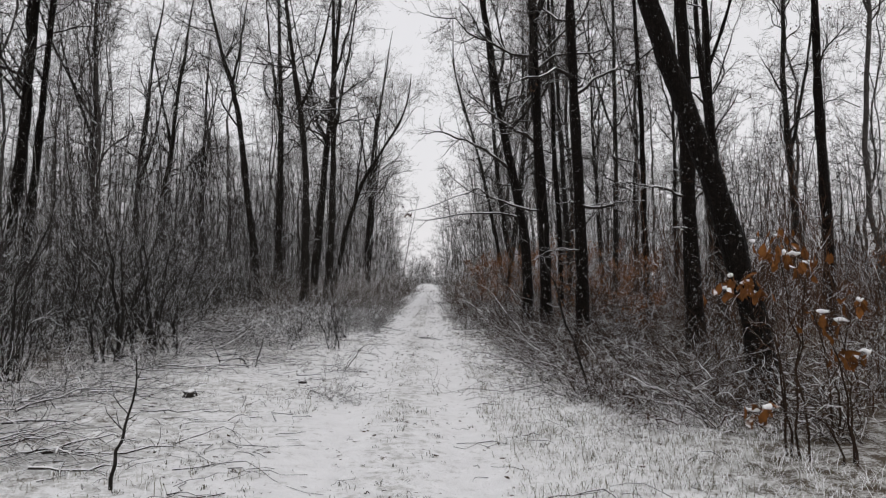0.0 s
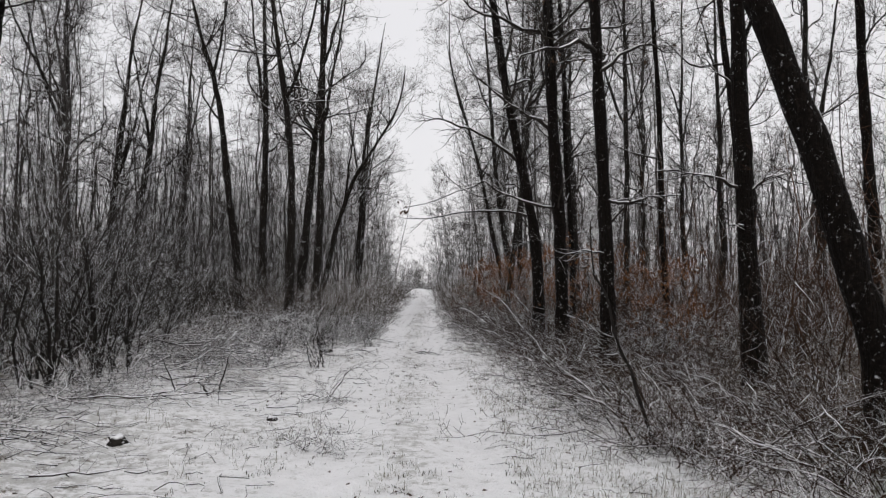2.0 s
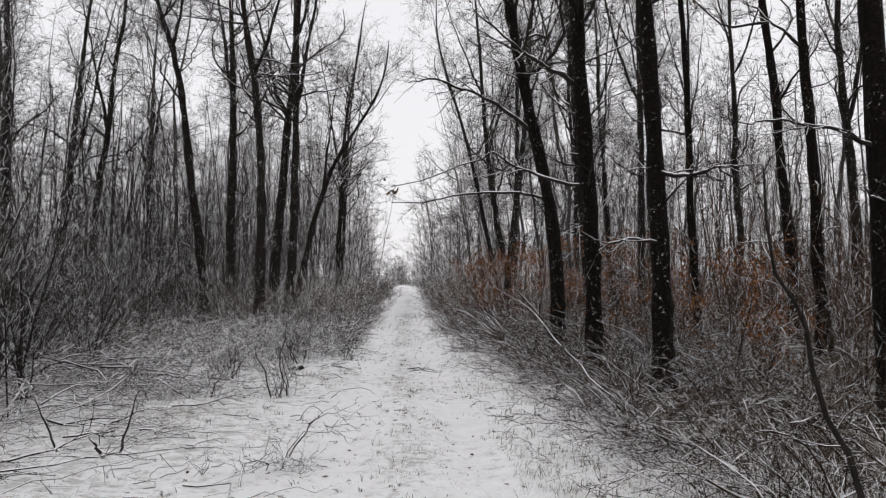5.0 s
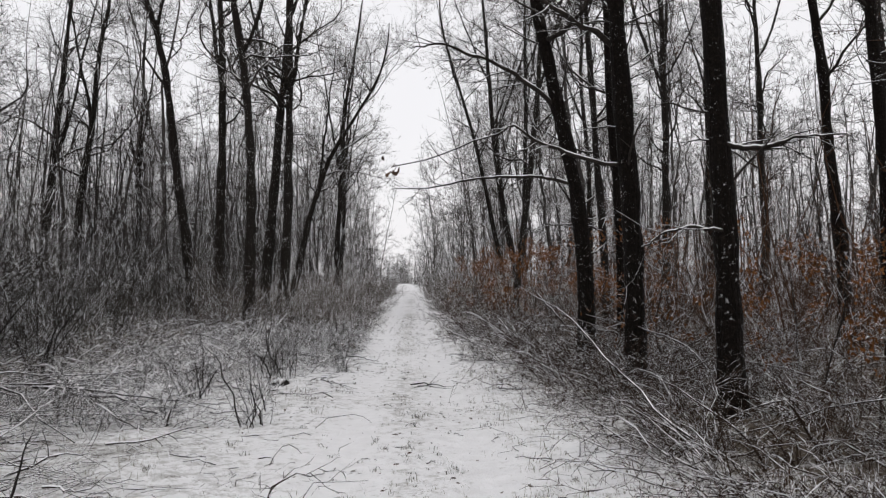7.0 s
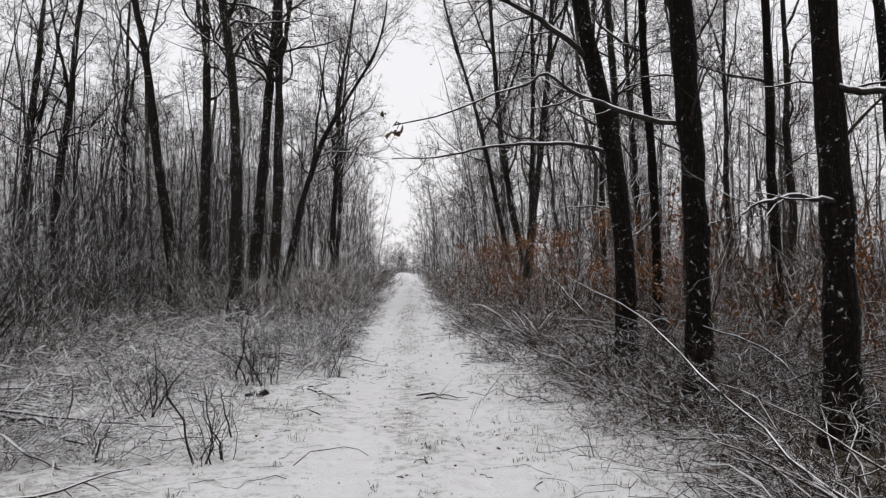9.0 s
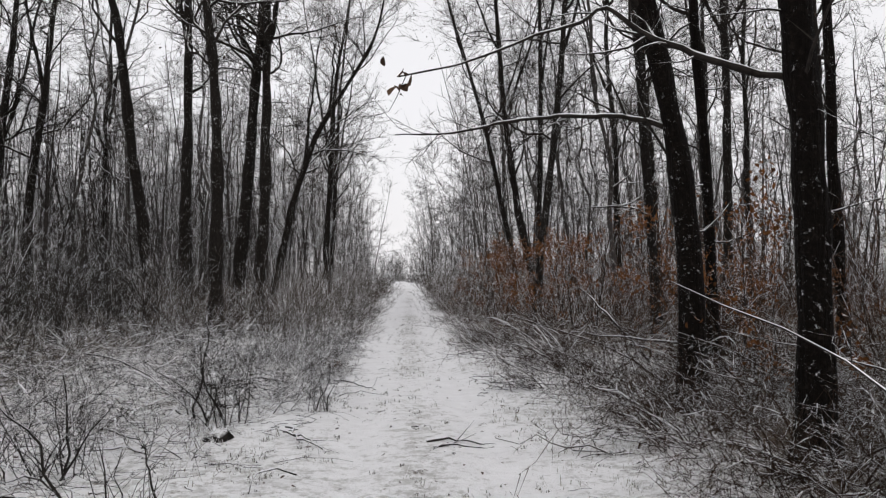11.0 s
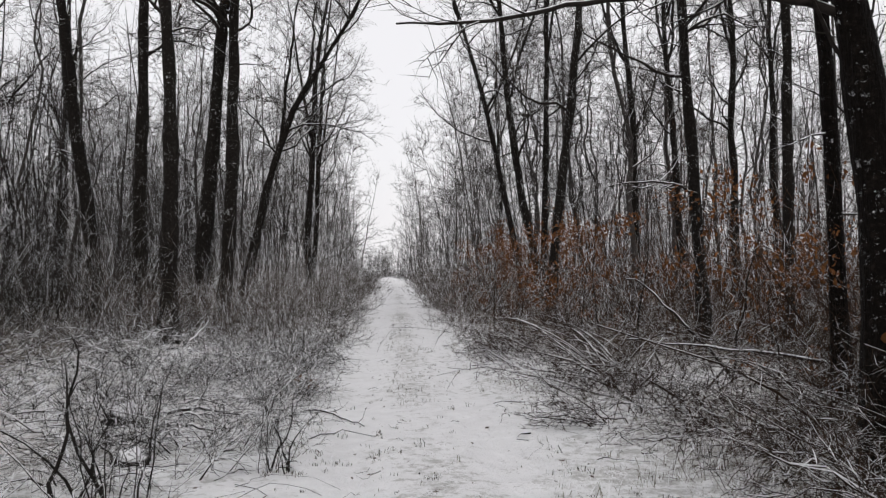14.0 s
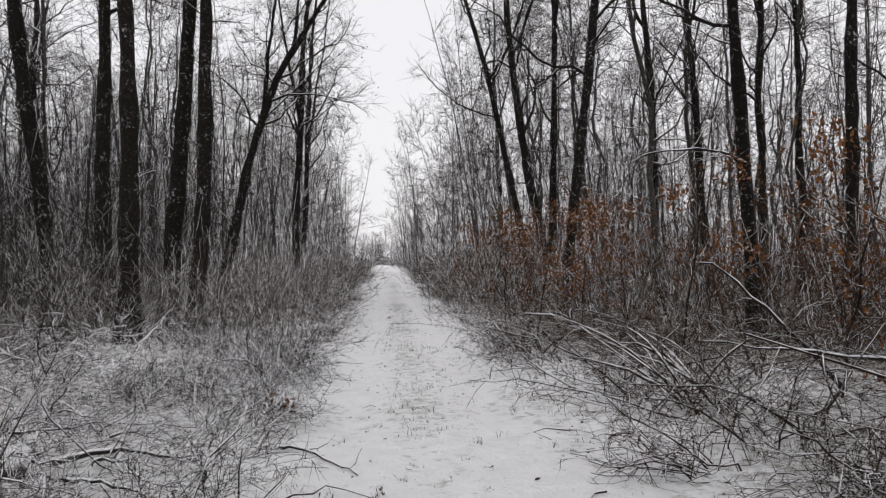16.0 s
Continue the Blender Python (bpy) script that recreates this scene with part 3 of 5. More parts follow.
def long_branch(tree, pts, r0, seed, twigs=18, snow=True, leaves=0):
    """A named limb of a tree through given places, with its side twigs and the snow that lies along it."""
    rng = np.random.default_rng(seed)
    pts = np.array(pts, float) - np.array(tree.location)
    n = 26
    u = np.linspace(0, len(pts) - 1, n)
    P = np.stack([np.interp(u, np.arange(len(pts)), pts[:, k]) for k in range(3)], -1)
    P[1:-1] += rng.normal(0, 0.045 * min(1.0, np.linalg.norm(pts[-1] - pts[0]) / 3), (n - 2, 3))
    for _ in range(2):
        P[1:-1] = (P[:-2] + 2 * P[1:-1] + P[2:]) / 4
    P[1:-1] += rng.normal(0, 0.006, (n - 2, 3))
    R = r0 * (1 - 0.8 * np.linspace(0, 1, n)) * rng.uniform(0.9, 1.1, n)
    b, br = sprout(rng, P[None], R[None], twigs, (0.12, 1.0), 0.75, 0.55, 5, (0.4, 1.0), 0.25, 0.2)
    t, tr = sprout(rng, b, br, 5, (0.2, 1.0), 0.3, 0.6, 3, (0.4, 1.0), 0.1, 0.25)
    limb = part("limb", make_mesh("limb", *merge([tubes(P[None], R[None], 7), tubes(b, br, 4), tubes(t, tr, 3)]), LIMB), tree)
    if snow:
        S = (P + np.array([0, 0, 1]) * R[:, None] * 0.66)[3:]
        w = R[3:] * 0.6 * rng.uniform(0.4, 1.15, n - 3)
        w[0] *= 0.2
        part("snow", make_mesh("snow", *tubes(S[None], w[None], 6), SNOW_MAT), limb, "ridge of fresh snow lying on the limb")
    if leaves:
        tip = P[-1] + rng.normal(0, 0.09, (leaves, 3))
        tagged(part("foliage", make_mesh("foliage", *leaves_at(rng, tip, 0.11), LITTER, False), tree, "clump of dead leaves hanging at the limb's end"), kind="stuff")


long_branch(trees[4], [(2.17, 21.7, 3.19), (1.63, 21.7, 3.36), (1.3, 21.7, 3.39), (0.8, 21.75, 3.37), (0.3, 21.8, 3.33), (-0.2, 21.8, 3.15), (-0.62, 21.8, 3.19), (-0.95, 21.8, 3.17)], 0.036, 11, 8)
long_branch(trees[3], [(2.44, 19.4, 3.2), (1.87, 19.4, 3.3), (1.44, 19.4, 3.44), (1.09, 19.4, 3.66), (0.77, 19.4, 3.83), (0.59, 19.4, 3.66), (0.02, 19.4, 3.43), (-0.86, 19.35, 3.2)], 0.036, 12, 9, leaves=9)
long_branch(trees[2], [(3.0, 17.4, 3.16), (3.4, 17.25, 3.08), (3.75, 17.2, 3.2), (4.4, 17.2, 3.25)], 0.04, 13, 8)
long_branch(trees[2], [(3.05, 17.3, 2.15), (2.55, 17.2, 2.2), (2.2, 17.2, 2.1), (2.05, 17.2, 1.9)], 0.025, 14, 6)
long_branch(trees[1], [(4.4, 14.3, 3.0), (3.9, 14.2, 3.2), (3.4, 14.2, 3.25), (2.9, 14.2, 3.25)], 0.03, 15, 8)
long_branch(trees[1], [(4.45, 14.3, 2.9), (4.8, 14.2, 3.2), (5.4, 14.2, 3.05)], 0.03, 16, 8)
long_branch(trees[4], [(1.9, 21.7, 4.55), (1.0, 21.6, 5.2), (0.0, 21.5, 5.6), (-0.6, 21.5, 5.5)], 0.05, 17)
long_branch(trees[3], [(2.3, 19.4, 4.9), (1.4, 19.2, 5.4), (0.5, 19.2, 6.2)], 0.05, 18)
long_branch(trees[5], [(5.1, 32.3, 3.05), (4.3, 32.0, 3.3), (3.4, 32.0, 3.2), (2.7, 32.0, 3.0)], 0.03, 19)

# ---- the wood behind: more oaks of eight shapes ----
KINDS = []
for n in range(8):
    rng = np.random.default_rng(500 + n)
    forks = [(rng.uniform(0.35, 0.65), rng.uniform(-0.3, 0.3), rng.uniform(-0.3, 0.3), 0.95) for _ in range(2 - n % 2)]
    KINDS.append(oak(510 + n, rng.uniform(15, 19), rng.uniform(0.05, 0.09), rng.uniform(-0.08, 0.08, 2), rng.uniform(-0.06, 0.06, 2), 0.085, forks, 0.2, 2.9, 0.8, 0.9, leafy=60))
# Five shapes for beyond 50 m, crowns in the haze-paled twig colour.
for n in range(5):
    rng = np.random.default_rng(540 + n)
    forks = () if n % 2 else ((0.4, rng.uniform(-0.25, 0.25), rng.uniform(-0.25, 0.25), 0.9),)
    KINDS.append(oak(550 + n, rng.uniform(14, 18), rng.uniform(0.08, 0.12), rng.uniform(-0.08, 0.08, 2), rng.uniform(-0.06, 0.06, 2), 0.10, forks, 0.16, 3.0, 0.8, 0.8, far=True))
used = set()
rng = np.random.default_rng(7)


def clear_of(x, y, gap):
    return all((x - a) ** 2 + (y - b) ** 2 > gap * gap for a, b in taken)


count = 0
for _ in range(4000):
    if count >= 150:
        break
    y = rng.uniform(-6, 95) if rng.random() < 0.8 else rng.uniform(50, 130)
    right = rng.random() < 0.5
    off = (3.6 if right else 4.6) + rng.uniform(0, 1) ** 1.5 * (20 + 0.12 * y)
    x = float(path_x(y)) + (off if right else -off)
    if y < 34 and off < ((7.5 if y > 26 else 11.0) if right else 12.5):
        continue
    if y < 4 or abs(x) > 0.55 * y + 3.5:
        continue
    if 28 <= y < 46 and off < (6.5 if right else 10.5):
        continue
    if y >= 46 and (off < 6.5 or rng.random() < 0.25):
        continue
    if not clear_of(x, y, 1.7):
        continue
    taken.append((x, y))
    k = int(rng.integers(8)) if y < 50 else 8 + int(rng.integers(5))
    s = rng.uniform(0.8, 1.15)
    m = pose(x, y, float(ground_z(x, y)), 0, 0, rng.uniform(0, 360)) @ Matrix.Scale(s, 4)
    if k not in used:
        used.add(k)
        KINDS[k].matrix_basis = m
    else:
        c = copy_thing(KINDS[k], pose(0, 0, 0))
        c.matrix_basis = m
    count += 1
for k, tree in enumerate(KINDS):
    if k not in used:
        for ob in (*tree.children_recursive, tree):
            bpy.data.objects.remove(ob)


def far_woods(seed, n):
    """The wood beyond, joined: slim bare stems with coarse crowns."""
    rng = np.random.default_rng(seed)
    y = rng.uniform(45, 200, n)
    off = 8.5 + rng.uniform(0, 1, n) * 50 + np.where(y < 95, 6, 0) * rng.uniform(0.6, 1.2, n)
    edge = rng.random(n) < 0.34
    y = np.where(edge, 50 + 105 * rng.uniform(0, 1, n), y)
    right = rng.random(n) < np.where(edge, 0.62, 0.5)
    off = np.where(edge, np.where(right, 2.7, 3.6) + 5.0 * rng.uniform(0, 1, n), off)
    x = path_x(y) + np.where(right, off, -off)
    gap = rng.random(n) < 0.09
    y = np.where(gap, rng.uniform(155, 195, n), y)
    x = np.where(gap, path_x(y) + rng.uniform(-9, 9, n), x)
    behind = (rng.random(n) < 0.10) & ~gap
    y = np.where(behind, rng.uniform(-40, -3, n), y)
    K = 9
    u = np.linspace(0, 1, K)
    h = np.where(gap, rng.uniform(2.5, 7, n), np.where(edge, rng.uniform(8, 16.5, n), rng.uniform(11, 16, n)))
    lean = rng.normal(0, 0.07, (n, 2))
    curve = np.where(edge, np.where(right, -1, 1) * rng.uniform(-0.3, 1.6, n), rng.normal(0, 0.6, n))
    P = np.zeros((n, K, 3))
    P[..., 0] = x[:, None] + lean[:, :1] * h[:, None] * u + np.cumsum(rng.normal(0, 0.085, (n, K)), axis=1) + curve[:, None] * u * u
    P[..., 1] = y[:, None] + lean[:, 1:] * h[:, None] * u
    P[..., 2] = h[:, None] * u - 0.1 + rise(y)[:, None]
    R = (rng.uniform(0.05, 0.11, n) * np.where(edge, 0.7, 1))[:, None] * (1 - 0.85 * u)
    lb, lr = sprout(rng, P, R, 15, (0.1, 0.98), lambda s: 3.0 * (1.2 - 0.7 * s), 0.5, 5, (0.5, 1.3), 0.4, 0.3, rmin=0.010)
    tb, tr = sprout(rng, lb, lr, 11, (0.1, 1.0), 1.05, 0.6, 2, (0.35, 1.1), 0.3, 0.25, rmin=0.011)
    # The pale twig colour, trunks included, imitates haze over the far wood.
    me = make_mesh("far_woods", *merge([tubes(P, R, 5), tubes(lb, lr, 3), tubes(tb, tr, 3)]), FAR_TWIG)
    tagged(new("far_woods", me), "bare snowy wood far off, haze put into its colour", "woods", kind="stuff")


far_woods(31, 410)


def slim_woods(seed, x, y, h, label):
    """Slim crooked trees, joined, that close the view between the larger trunks."""
    rng = np.random.default_rng(seed)
    n = len(x)
    K = 8
    u = np.linspace(0, 1, K)
    lean = rng.normal(0, 0.09, (n, 2))
    P = np.zeros((n, K, 3))
    P[..., 0] = x[:, None] + lean[:, :1] * h[:, None] * u + np.cumsum(rng.normal(0, 0.1, (n, K)), axis=1)
    P[..., 1] = y[:, None] + lean[:, 1:] * h[:, None] * u + np.cumsum(rng.normal(0, 0.1, (n, K)), axis=1)
    P[..., 2] = h[:, None] * u - 0.1 + rise(y)[:, None]
    R = rng.uniform(0.03, 0.075, n)[:, None] * (1 - 0.8 * u)
    lb, lr = sprout(rng, P, R, 14, (0.08, 0.98), lambda s: 2.2 * (1.2 - 0.7 * s), 0.45, 5, (0.6, 1.4), 0.35, 0.34, rmin=0.008)
    tb, tr = sprout(rng, lb, lr, 9, (0.1, 1.0), 0.7, 0.6, 2, (0.4, 1.2), 0.2, 0.25, rmin=0.007)
    tagged(new("slim_woods", make_mesh("slim_woods", *merge([tubes(P, R, 5), tubes(lb, lr, 3), tubes(tb, tr, 3)]), MID_TWIG)), label, "woods", kind="stuff")


def side_spots(seed, n):
    rng = np.random.default_rng(seed)
    y = 30 + 48 * rng.uniform(0, 1, n) ** 0.9
    x = np.where(rng.random(n) < 0.58, -1, 1) * (3.5 + (0.26 + 0.36 * rng.uniform(0, 1, n)) * y)
    return x, y, np.where(x < 0, rng.uniform(8, 15, n), rng.uniform(5, 12, n))


def belt_spots(seed, n):
    rng = np.random.default_rng(seed)
    y = rng.uniform(44, 84, n)
    x = path_x(y) + np.where(rng.random(n) < 0.8, -1, 1) * (6.0 + rng.uniform(0, 1, n) * (6 + 0.16 * y))
    return x, y, rng.uniform(5, 13, n)


slim_woods(33, *side_spots(34, 300), "slim grey trees deep in the wood")
slim_woods(35, *belt_spots(36, 270), "slim grey trees behind the larger trunks")


# ---- undergrowth ----
def shrub(seed, height, stems, spread, material, arch=0.25, side=7, name="shrub", label="", rad=0.009, bias=(0, 0), split=True, fine_of=None):
    """A bare shrub: many stems from one foot, with side twigs. bias: the way it leans."""
    rng = np.random.default_rng(seed)
    K = 7
    u = np.linspace(0, 1, K)
    ang = rng.uniform(0, 2 * np.pi, stems)
    tilt = rng.uniform(0.05, spread, stems)
    L = height * rng.uniform(0.6, 1.1, stems)
    P = np.zeros((stems, K, 3))
    foot = rng.normal(0, 0.14, (stems, 2))
    hor = L[:, None] * (tilt[:, None] * u + arch * rng.uniform(0.2, 1.4, (stems, 1)) * u * u)
    P[..., 0] = foot[:, :1] + np.cos(ang)[:, None] * hor + bias[0] * L[:, None] * u
    P[..., 1] = foot[:, 1:] + np.sin(ang)[:, None] * hor + bias[1] * L[:, None] * u
    P[..., 2] = L[:, None] * (u - 0.45 * arch * rng.uniform(0.2, 1.4, (stems, 1)) * u ** 2.2) - 0.08
    P += np.cumsum(rng.normal(0, 0.085 * (height / 2) ** 0.7, (stems, K, 3)) * np.array([1, 1, 0.6]), axis=1) * u[None, :, None] ** 0.5
    R = rad * (0.55 + 1.5 * rng.uniform(0, 1, (stems, 1)) ** 3) * (1 - 0.75 * u)
    b, br = sprout(rng, P, R, side, (0.15, 1.0), min(0.5 * height / 1.8, 0.75), 0.34 if fine_of else 0.42, 4, (0.7, 1.5), 0.05, 0.34, 0.1, rmin=0.003)
    t, tr = sprout(rng, b, br, 4, (0.15, 1.0), 0.24, 0.4, 2, (0.5, 1.3), 0.0, 0.2, rmin=0.0022)
    ob = new(name)
    if split:
        for l, r in zip(P, R):
            part("stem", make_mesh("stem", *tubes(l[None], r[None], 4), material), ob)
        fine = merge([tubes(b, br, 3), tubes(t, tr, 3)])
    else:
        fine = merge([tubes(P, R, 4), tubes(b, br, 3), tubes(t, tr, 3)])
    tagged(part("brush", make_mesh("brush", *fine, fine_of or material), ob), kind="stuff")
    return tagged(ob, label, "shrub", "undergrowth beside the track")


def scatter(protos, spots):
    first = set()
    for k, m in spots:
        if k in first:
            c = copy_thing(protos[k], pose(0, 0, 0))
            c.matrix_basis = m
        else:
            first.add(k)
            protos[k].matrix_basis = m


def place(x, y, rng, s0, s1, lean=6):
    return pose(x, y, float(ground_z(x, y)), rng.uniform(-lean, lean), rng.uniform(-lean, lean), rng.uniform(0, 360)) @ Matrix.Scale(rng.uniform(s0, s1), 4)


GREY_LOW, GREY_TALL = "low bare grey shrub dusted with snow", "tall thicket of thin dark bare stems"
BROWN_LOW, BROWN_TALL = "low bare brown shrub bent under snow", "slim reddish-brown bare saplings in a clump"
LOW_GREY = [shrub(700 + i, 0.9, 9, 1.2, BRAMBLE, 0.9, 9, "shrub", GREY_LOW, 0.009) for i in range(4)]
LOW_GREY_FAR = [shrub(710 + i, 1.35, 13, 0.6, BRAMBLE, 0.4, 6, "shrub", GREY_LOW, 0.007, split=False) for i in range(3)]
TALL_GREY = [shrub(720 + i, 3.3, 10, 0.45, STALK, 0.2, 13, "tall_shrub", GREY_TALL, 0.021, fine_of=DARK_TWIG) for i in range(4)]
TALL_GREY_FAR = [shrub(730 + i, 3.4, 13, 0.28, TWIG, 0.15, 7, "tall_shrub", GREY_TALL, 0.014, split=False) for i in range(3)]
LOW_BROWN = [shrub(740 + i, 1.15, 9, 1.0, BENT, 0.85, 7, "shrub", BROWN_LOW, 0.009) for i in range(4)]
LOW_BROWN_FAR = [shrub(750 + i, 1.3, 13, 0.6, DEEP, 0.4, 6, "shrub", BROWN_LOW, 0.007, split=False) for i in range(3)]
TALL_BROWN = [shrub(760 + i, 2.3, 7, 0.4, BENT, 0.15, 8, "tall_shrub", BROWN_TALL, 0.010) for i in range(4)]
TALL_BROWN_FAR = [shrub(770 + i, 2.4, 11, 0.3, DEEP, 0.15, 7, "tall_shrub", BROWN_TALL, 0.010, split=False) for i in range(3)]


def thicket(seed, near, far, n_near, n_far, sign, y0, y1, off_of, s0, s1):
    """Shrubs of one kind along one side of the track: n_near up to 32 m, n_far beyond."""
    rng = np.random.default_rng(seed)
    a, b = [], []
    for i in range(n_near):
        y = rng.uniform(y0, 32)
        lo, hi = off_of(y)
        a.append((i % 4, place(float(path_x(y)) + sign * (lo + (hi - lo) * rng.uniform(0, 1) ** 1.3), y, rng, s0, s1)))
    for i in range(n_far):
        y = 32 + (y1 - 32) * rng.uniform(0, 1) ** 1.3
        lo, hi = off_of(y)
        b.append((i % 3, place(float(path_x(y)) + sign * (lo + (hi - lo) * rng.uniform(0, 1) ** 1.2), y, rng, s0, s1)))
    scatter(near, a)
    scatter(far, b)


thicket(21, LOW_GREY, LOW_GREY_FAR, 44, 36, -1, 17, 120, lambda y: (1.7 if y > 22 else 2.6 if y > 19 else 3.4, 6.5), 0.6, 1.1)
thicket(22, TALL_GREY, TALL_GREY_FAR, 62, 18, -1, 10.8, 95, lambda y: ((5.0, 12.5) if y < 17 else (6.0, 13.0) if y < 23.5 else (9.0, 16.0)) if y < 32 else (3.2, 15.0), 0.65, 1.15)
thicket(23, LOW_BROWN, LOW_BROWN_FAR, 42, 30, 1, 8.0, 120, lambda y: (2.3 if y < 24 else 1.7, 6.5), 0.6, 1.1)
thicket(24, TALL_BROWN, TALL_BROWN_FAR, 32, 18, 1, 8, 95, lambda y: (4.0, 13.0), 0.6, 1.15)


rng = np.random.default_rng(29)
for i in range(44):
    y = rng.uniform(16.0, 25.4)
    c = copy_thing(LOW_BROWN[i % 4], pose(0, 0, 0))
    c.matrix_basis = place(float(path_x(y)) + rng.uniform(2.5, 6.0), y, rng, 0.65, 1.05)


def brushwood(seed, n, sign, material, name, label, lo, height, lean_in, snow):
    """Tangled crooked twigs, forking twice, that fill the ground on one side of the track."""
    rng = np.random.default_rng(seed)
    y = 7.5 + 42 * rng.uniform(0, 1, n) ** 1.4
    off = lo(y) + rng.uniform(0, 1, n) ** 1.5 * (7 + 0.06 * y)
    x = path_x(y) + sign * off
    keep = np.abs(x) < 0.62 * y + 1.5
    if sign > 0:
        keep &= ~((y > 24.0) & (y < 30.0) & (off < 4.6) & (rng.random(n) < 0.72))
    x, y, off = x[keep], y[keep], off[keep]
    n = len(x)
    grow = np.clip((off - 1.2) / 2.6, 0.3, 1.0)
    L = height * grow * rng.uniform(0.5, 1.6, n)
    K = 7
    a = rng.uniform(0, 2 * np.pi, n)
    cur = unit(np.stack([np.cos(a) - sign * lean_in, np.sin(a) * 0.8, rng.uniform(0.0, 1.1, n)], -1))
    P = np.zeros((n, K, 3))
    P[:, 0] = np.stack([x, y, ground_z(x, y) - 0.04 + np.where(rng.random(n) < 0.35, rng.uniform(0, 0.4, n) * grow, 0)], -1)
    droop = rng.uniform(0.1, 0.9, n)
    for k in range(1, K):
        cur = unit(cur + rng.normal(0, 0.33, (n, 3)) - np.array([0, 0, 1]) * (droop * k / K)[:, None])
        P[:, k] = P[:, k - 1] + cur * (L / (K - 1))[:, None]
    P[..., 2] = np.maximum(P[..., 2], ground_z(P[..., 0], P[..., 1]) - 0.02)
    R = (0.0036 + 0.008 * rng.uniform(0, 1, (n, 1)) ** 3.0) * (1 - 0.6 * np.linspace(0, 1, K))
    b, br = sprout(rng, P, R, 5, (0.1, 0.95), 0.38, 0.5, 4, (0.5, 1.3), 0.0, 0.36, 0.2, rmin=0.0028)
    t, tr = sprout(rng, b, br, 5, (0.1, 1.0), 0.14, 0.45, 2, (0.5, 1.3), 0.0, 0.2, rmin=0.0021)
    tagged(new(name, make_mesh(name, *merge([tubes(P, R, 3), tubes(b, br, 3), tubes(t, tr, 3)]), material)), label, "brushwood", kind="stuff")
    close = (P[:, 0, 1] < 34) & (P[:, 0, 1] > (15 if sign < 0 else 5))
    each = np.repeat(close, 5)
    caps = merge([snow_caps(rng, P[close], R[close], 0.9, snow), snow_caps(rng, P[close], R[close], 0.6 if sign < 0 else 0.3, snow * 0.9), snow_caps(rng, b[each], br[each], 0.75 if sign < 0 else 0.45, snow * 0.8)])
    tagged(new("snow_on_brush", make_mesh("snow_on_brush", *caps, SNOW_MAT)), "thin ridges of fresh snow lying along the twigs", "snow", kind="stuff")


brushwood(41, 2200, -1, BRAMBLE, "grey_brushwood", "tangled grey brush with snow along every twig", lambda y: np.where(y < 17, 4.2, np.where(y < 20, 2.9, np.where(y < 24, 2.0, 1.35))), 0.9, 0.5, 0.0098)
brushwood(42, 1800, 1, TWIG_BROWN, "brown_brushwood", "tangled reddish-brown brush with snow along every twig", lambda y: np.where(y < 24, 1.9, 1.4) + 0.5 * np.exp(-((y - 9) / 4) ** 2), 0.9, 0.35, 0.0042)


def deep_thicket(seed, n, right, material):
    """Saplings and brush that fill the wood away from the track."""
    rng = np.random.default_rng(seed)
    y = 11 + 95 * rng.uniform(0, 1, n) ** 1.35
    off = np.where(right, 6.0, 6.8) + rng.uniform(0, 1, n) ** np.where(right, 0.8, 1.0) * (8 + 0.36 * y)
    x = path_x(y) + np.where(right, off, -off)
    keep = np.abs(x) < 0.62 * y + 2
    x, y = x[keep], y[keep]
    n = len(x)
    K = 5
    u = np.linspace(0, 1, K)
    h = 0.9 + 4.6 * rng.uniform(0, 1, n) ** 1.7
    P = np.zeros((n, K, 3))
    P[..., 0] = x[:, None] + np.cumsum(rng.normal(0, 0.26, (n, K)) * (0.5 + h[:, None] / 5), axis=1)
    P[..., 1] = y[:, None] + np.cumsum(rng.normal(0, 0.26, (n, K)) * (0.5 + h[:, None] / 5), axis=1)
    P[..., 2] = h[:, None] * u - 0.1 + rise(y)[:, None]
    R = (0.0026 * h[:, None] + 0.003) * (1 - 0.75 * u)
    b = sprout(rng, P, R, 9, (0.05, 1.0), 0.95, 0.7, 3, (0.9, 1.6), 0.1, 0.35, rmin=0.005)
    t = sprout(rng, *b, 2, (0.2, 1.0), 0.42, 0.8, 2, (0.5, 1.4), 0.0, 0.3, rmin=0.0045)
    tagged(new("deep_thicket", make_mesh("deep_thicket", *merge([tubes(P, R, 3), tubes(*b, 3), tubes(*t, 3)]), material)), "dense dark saplings and brush deep in the wood", "thicket", kind="stuff")


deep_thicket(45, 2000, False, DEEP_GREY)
deep_thicket(46, 1700, True, DEEP)


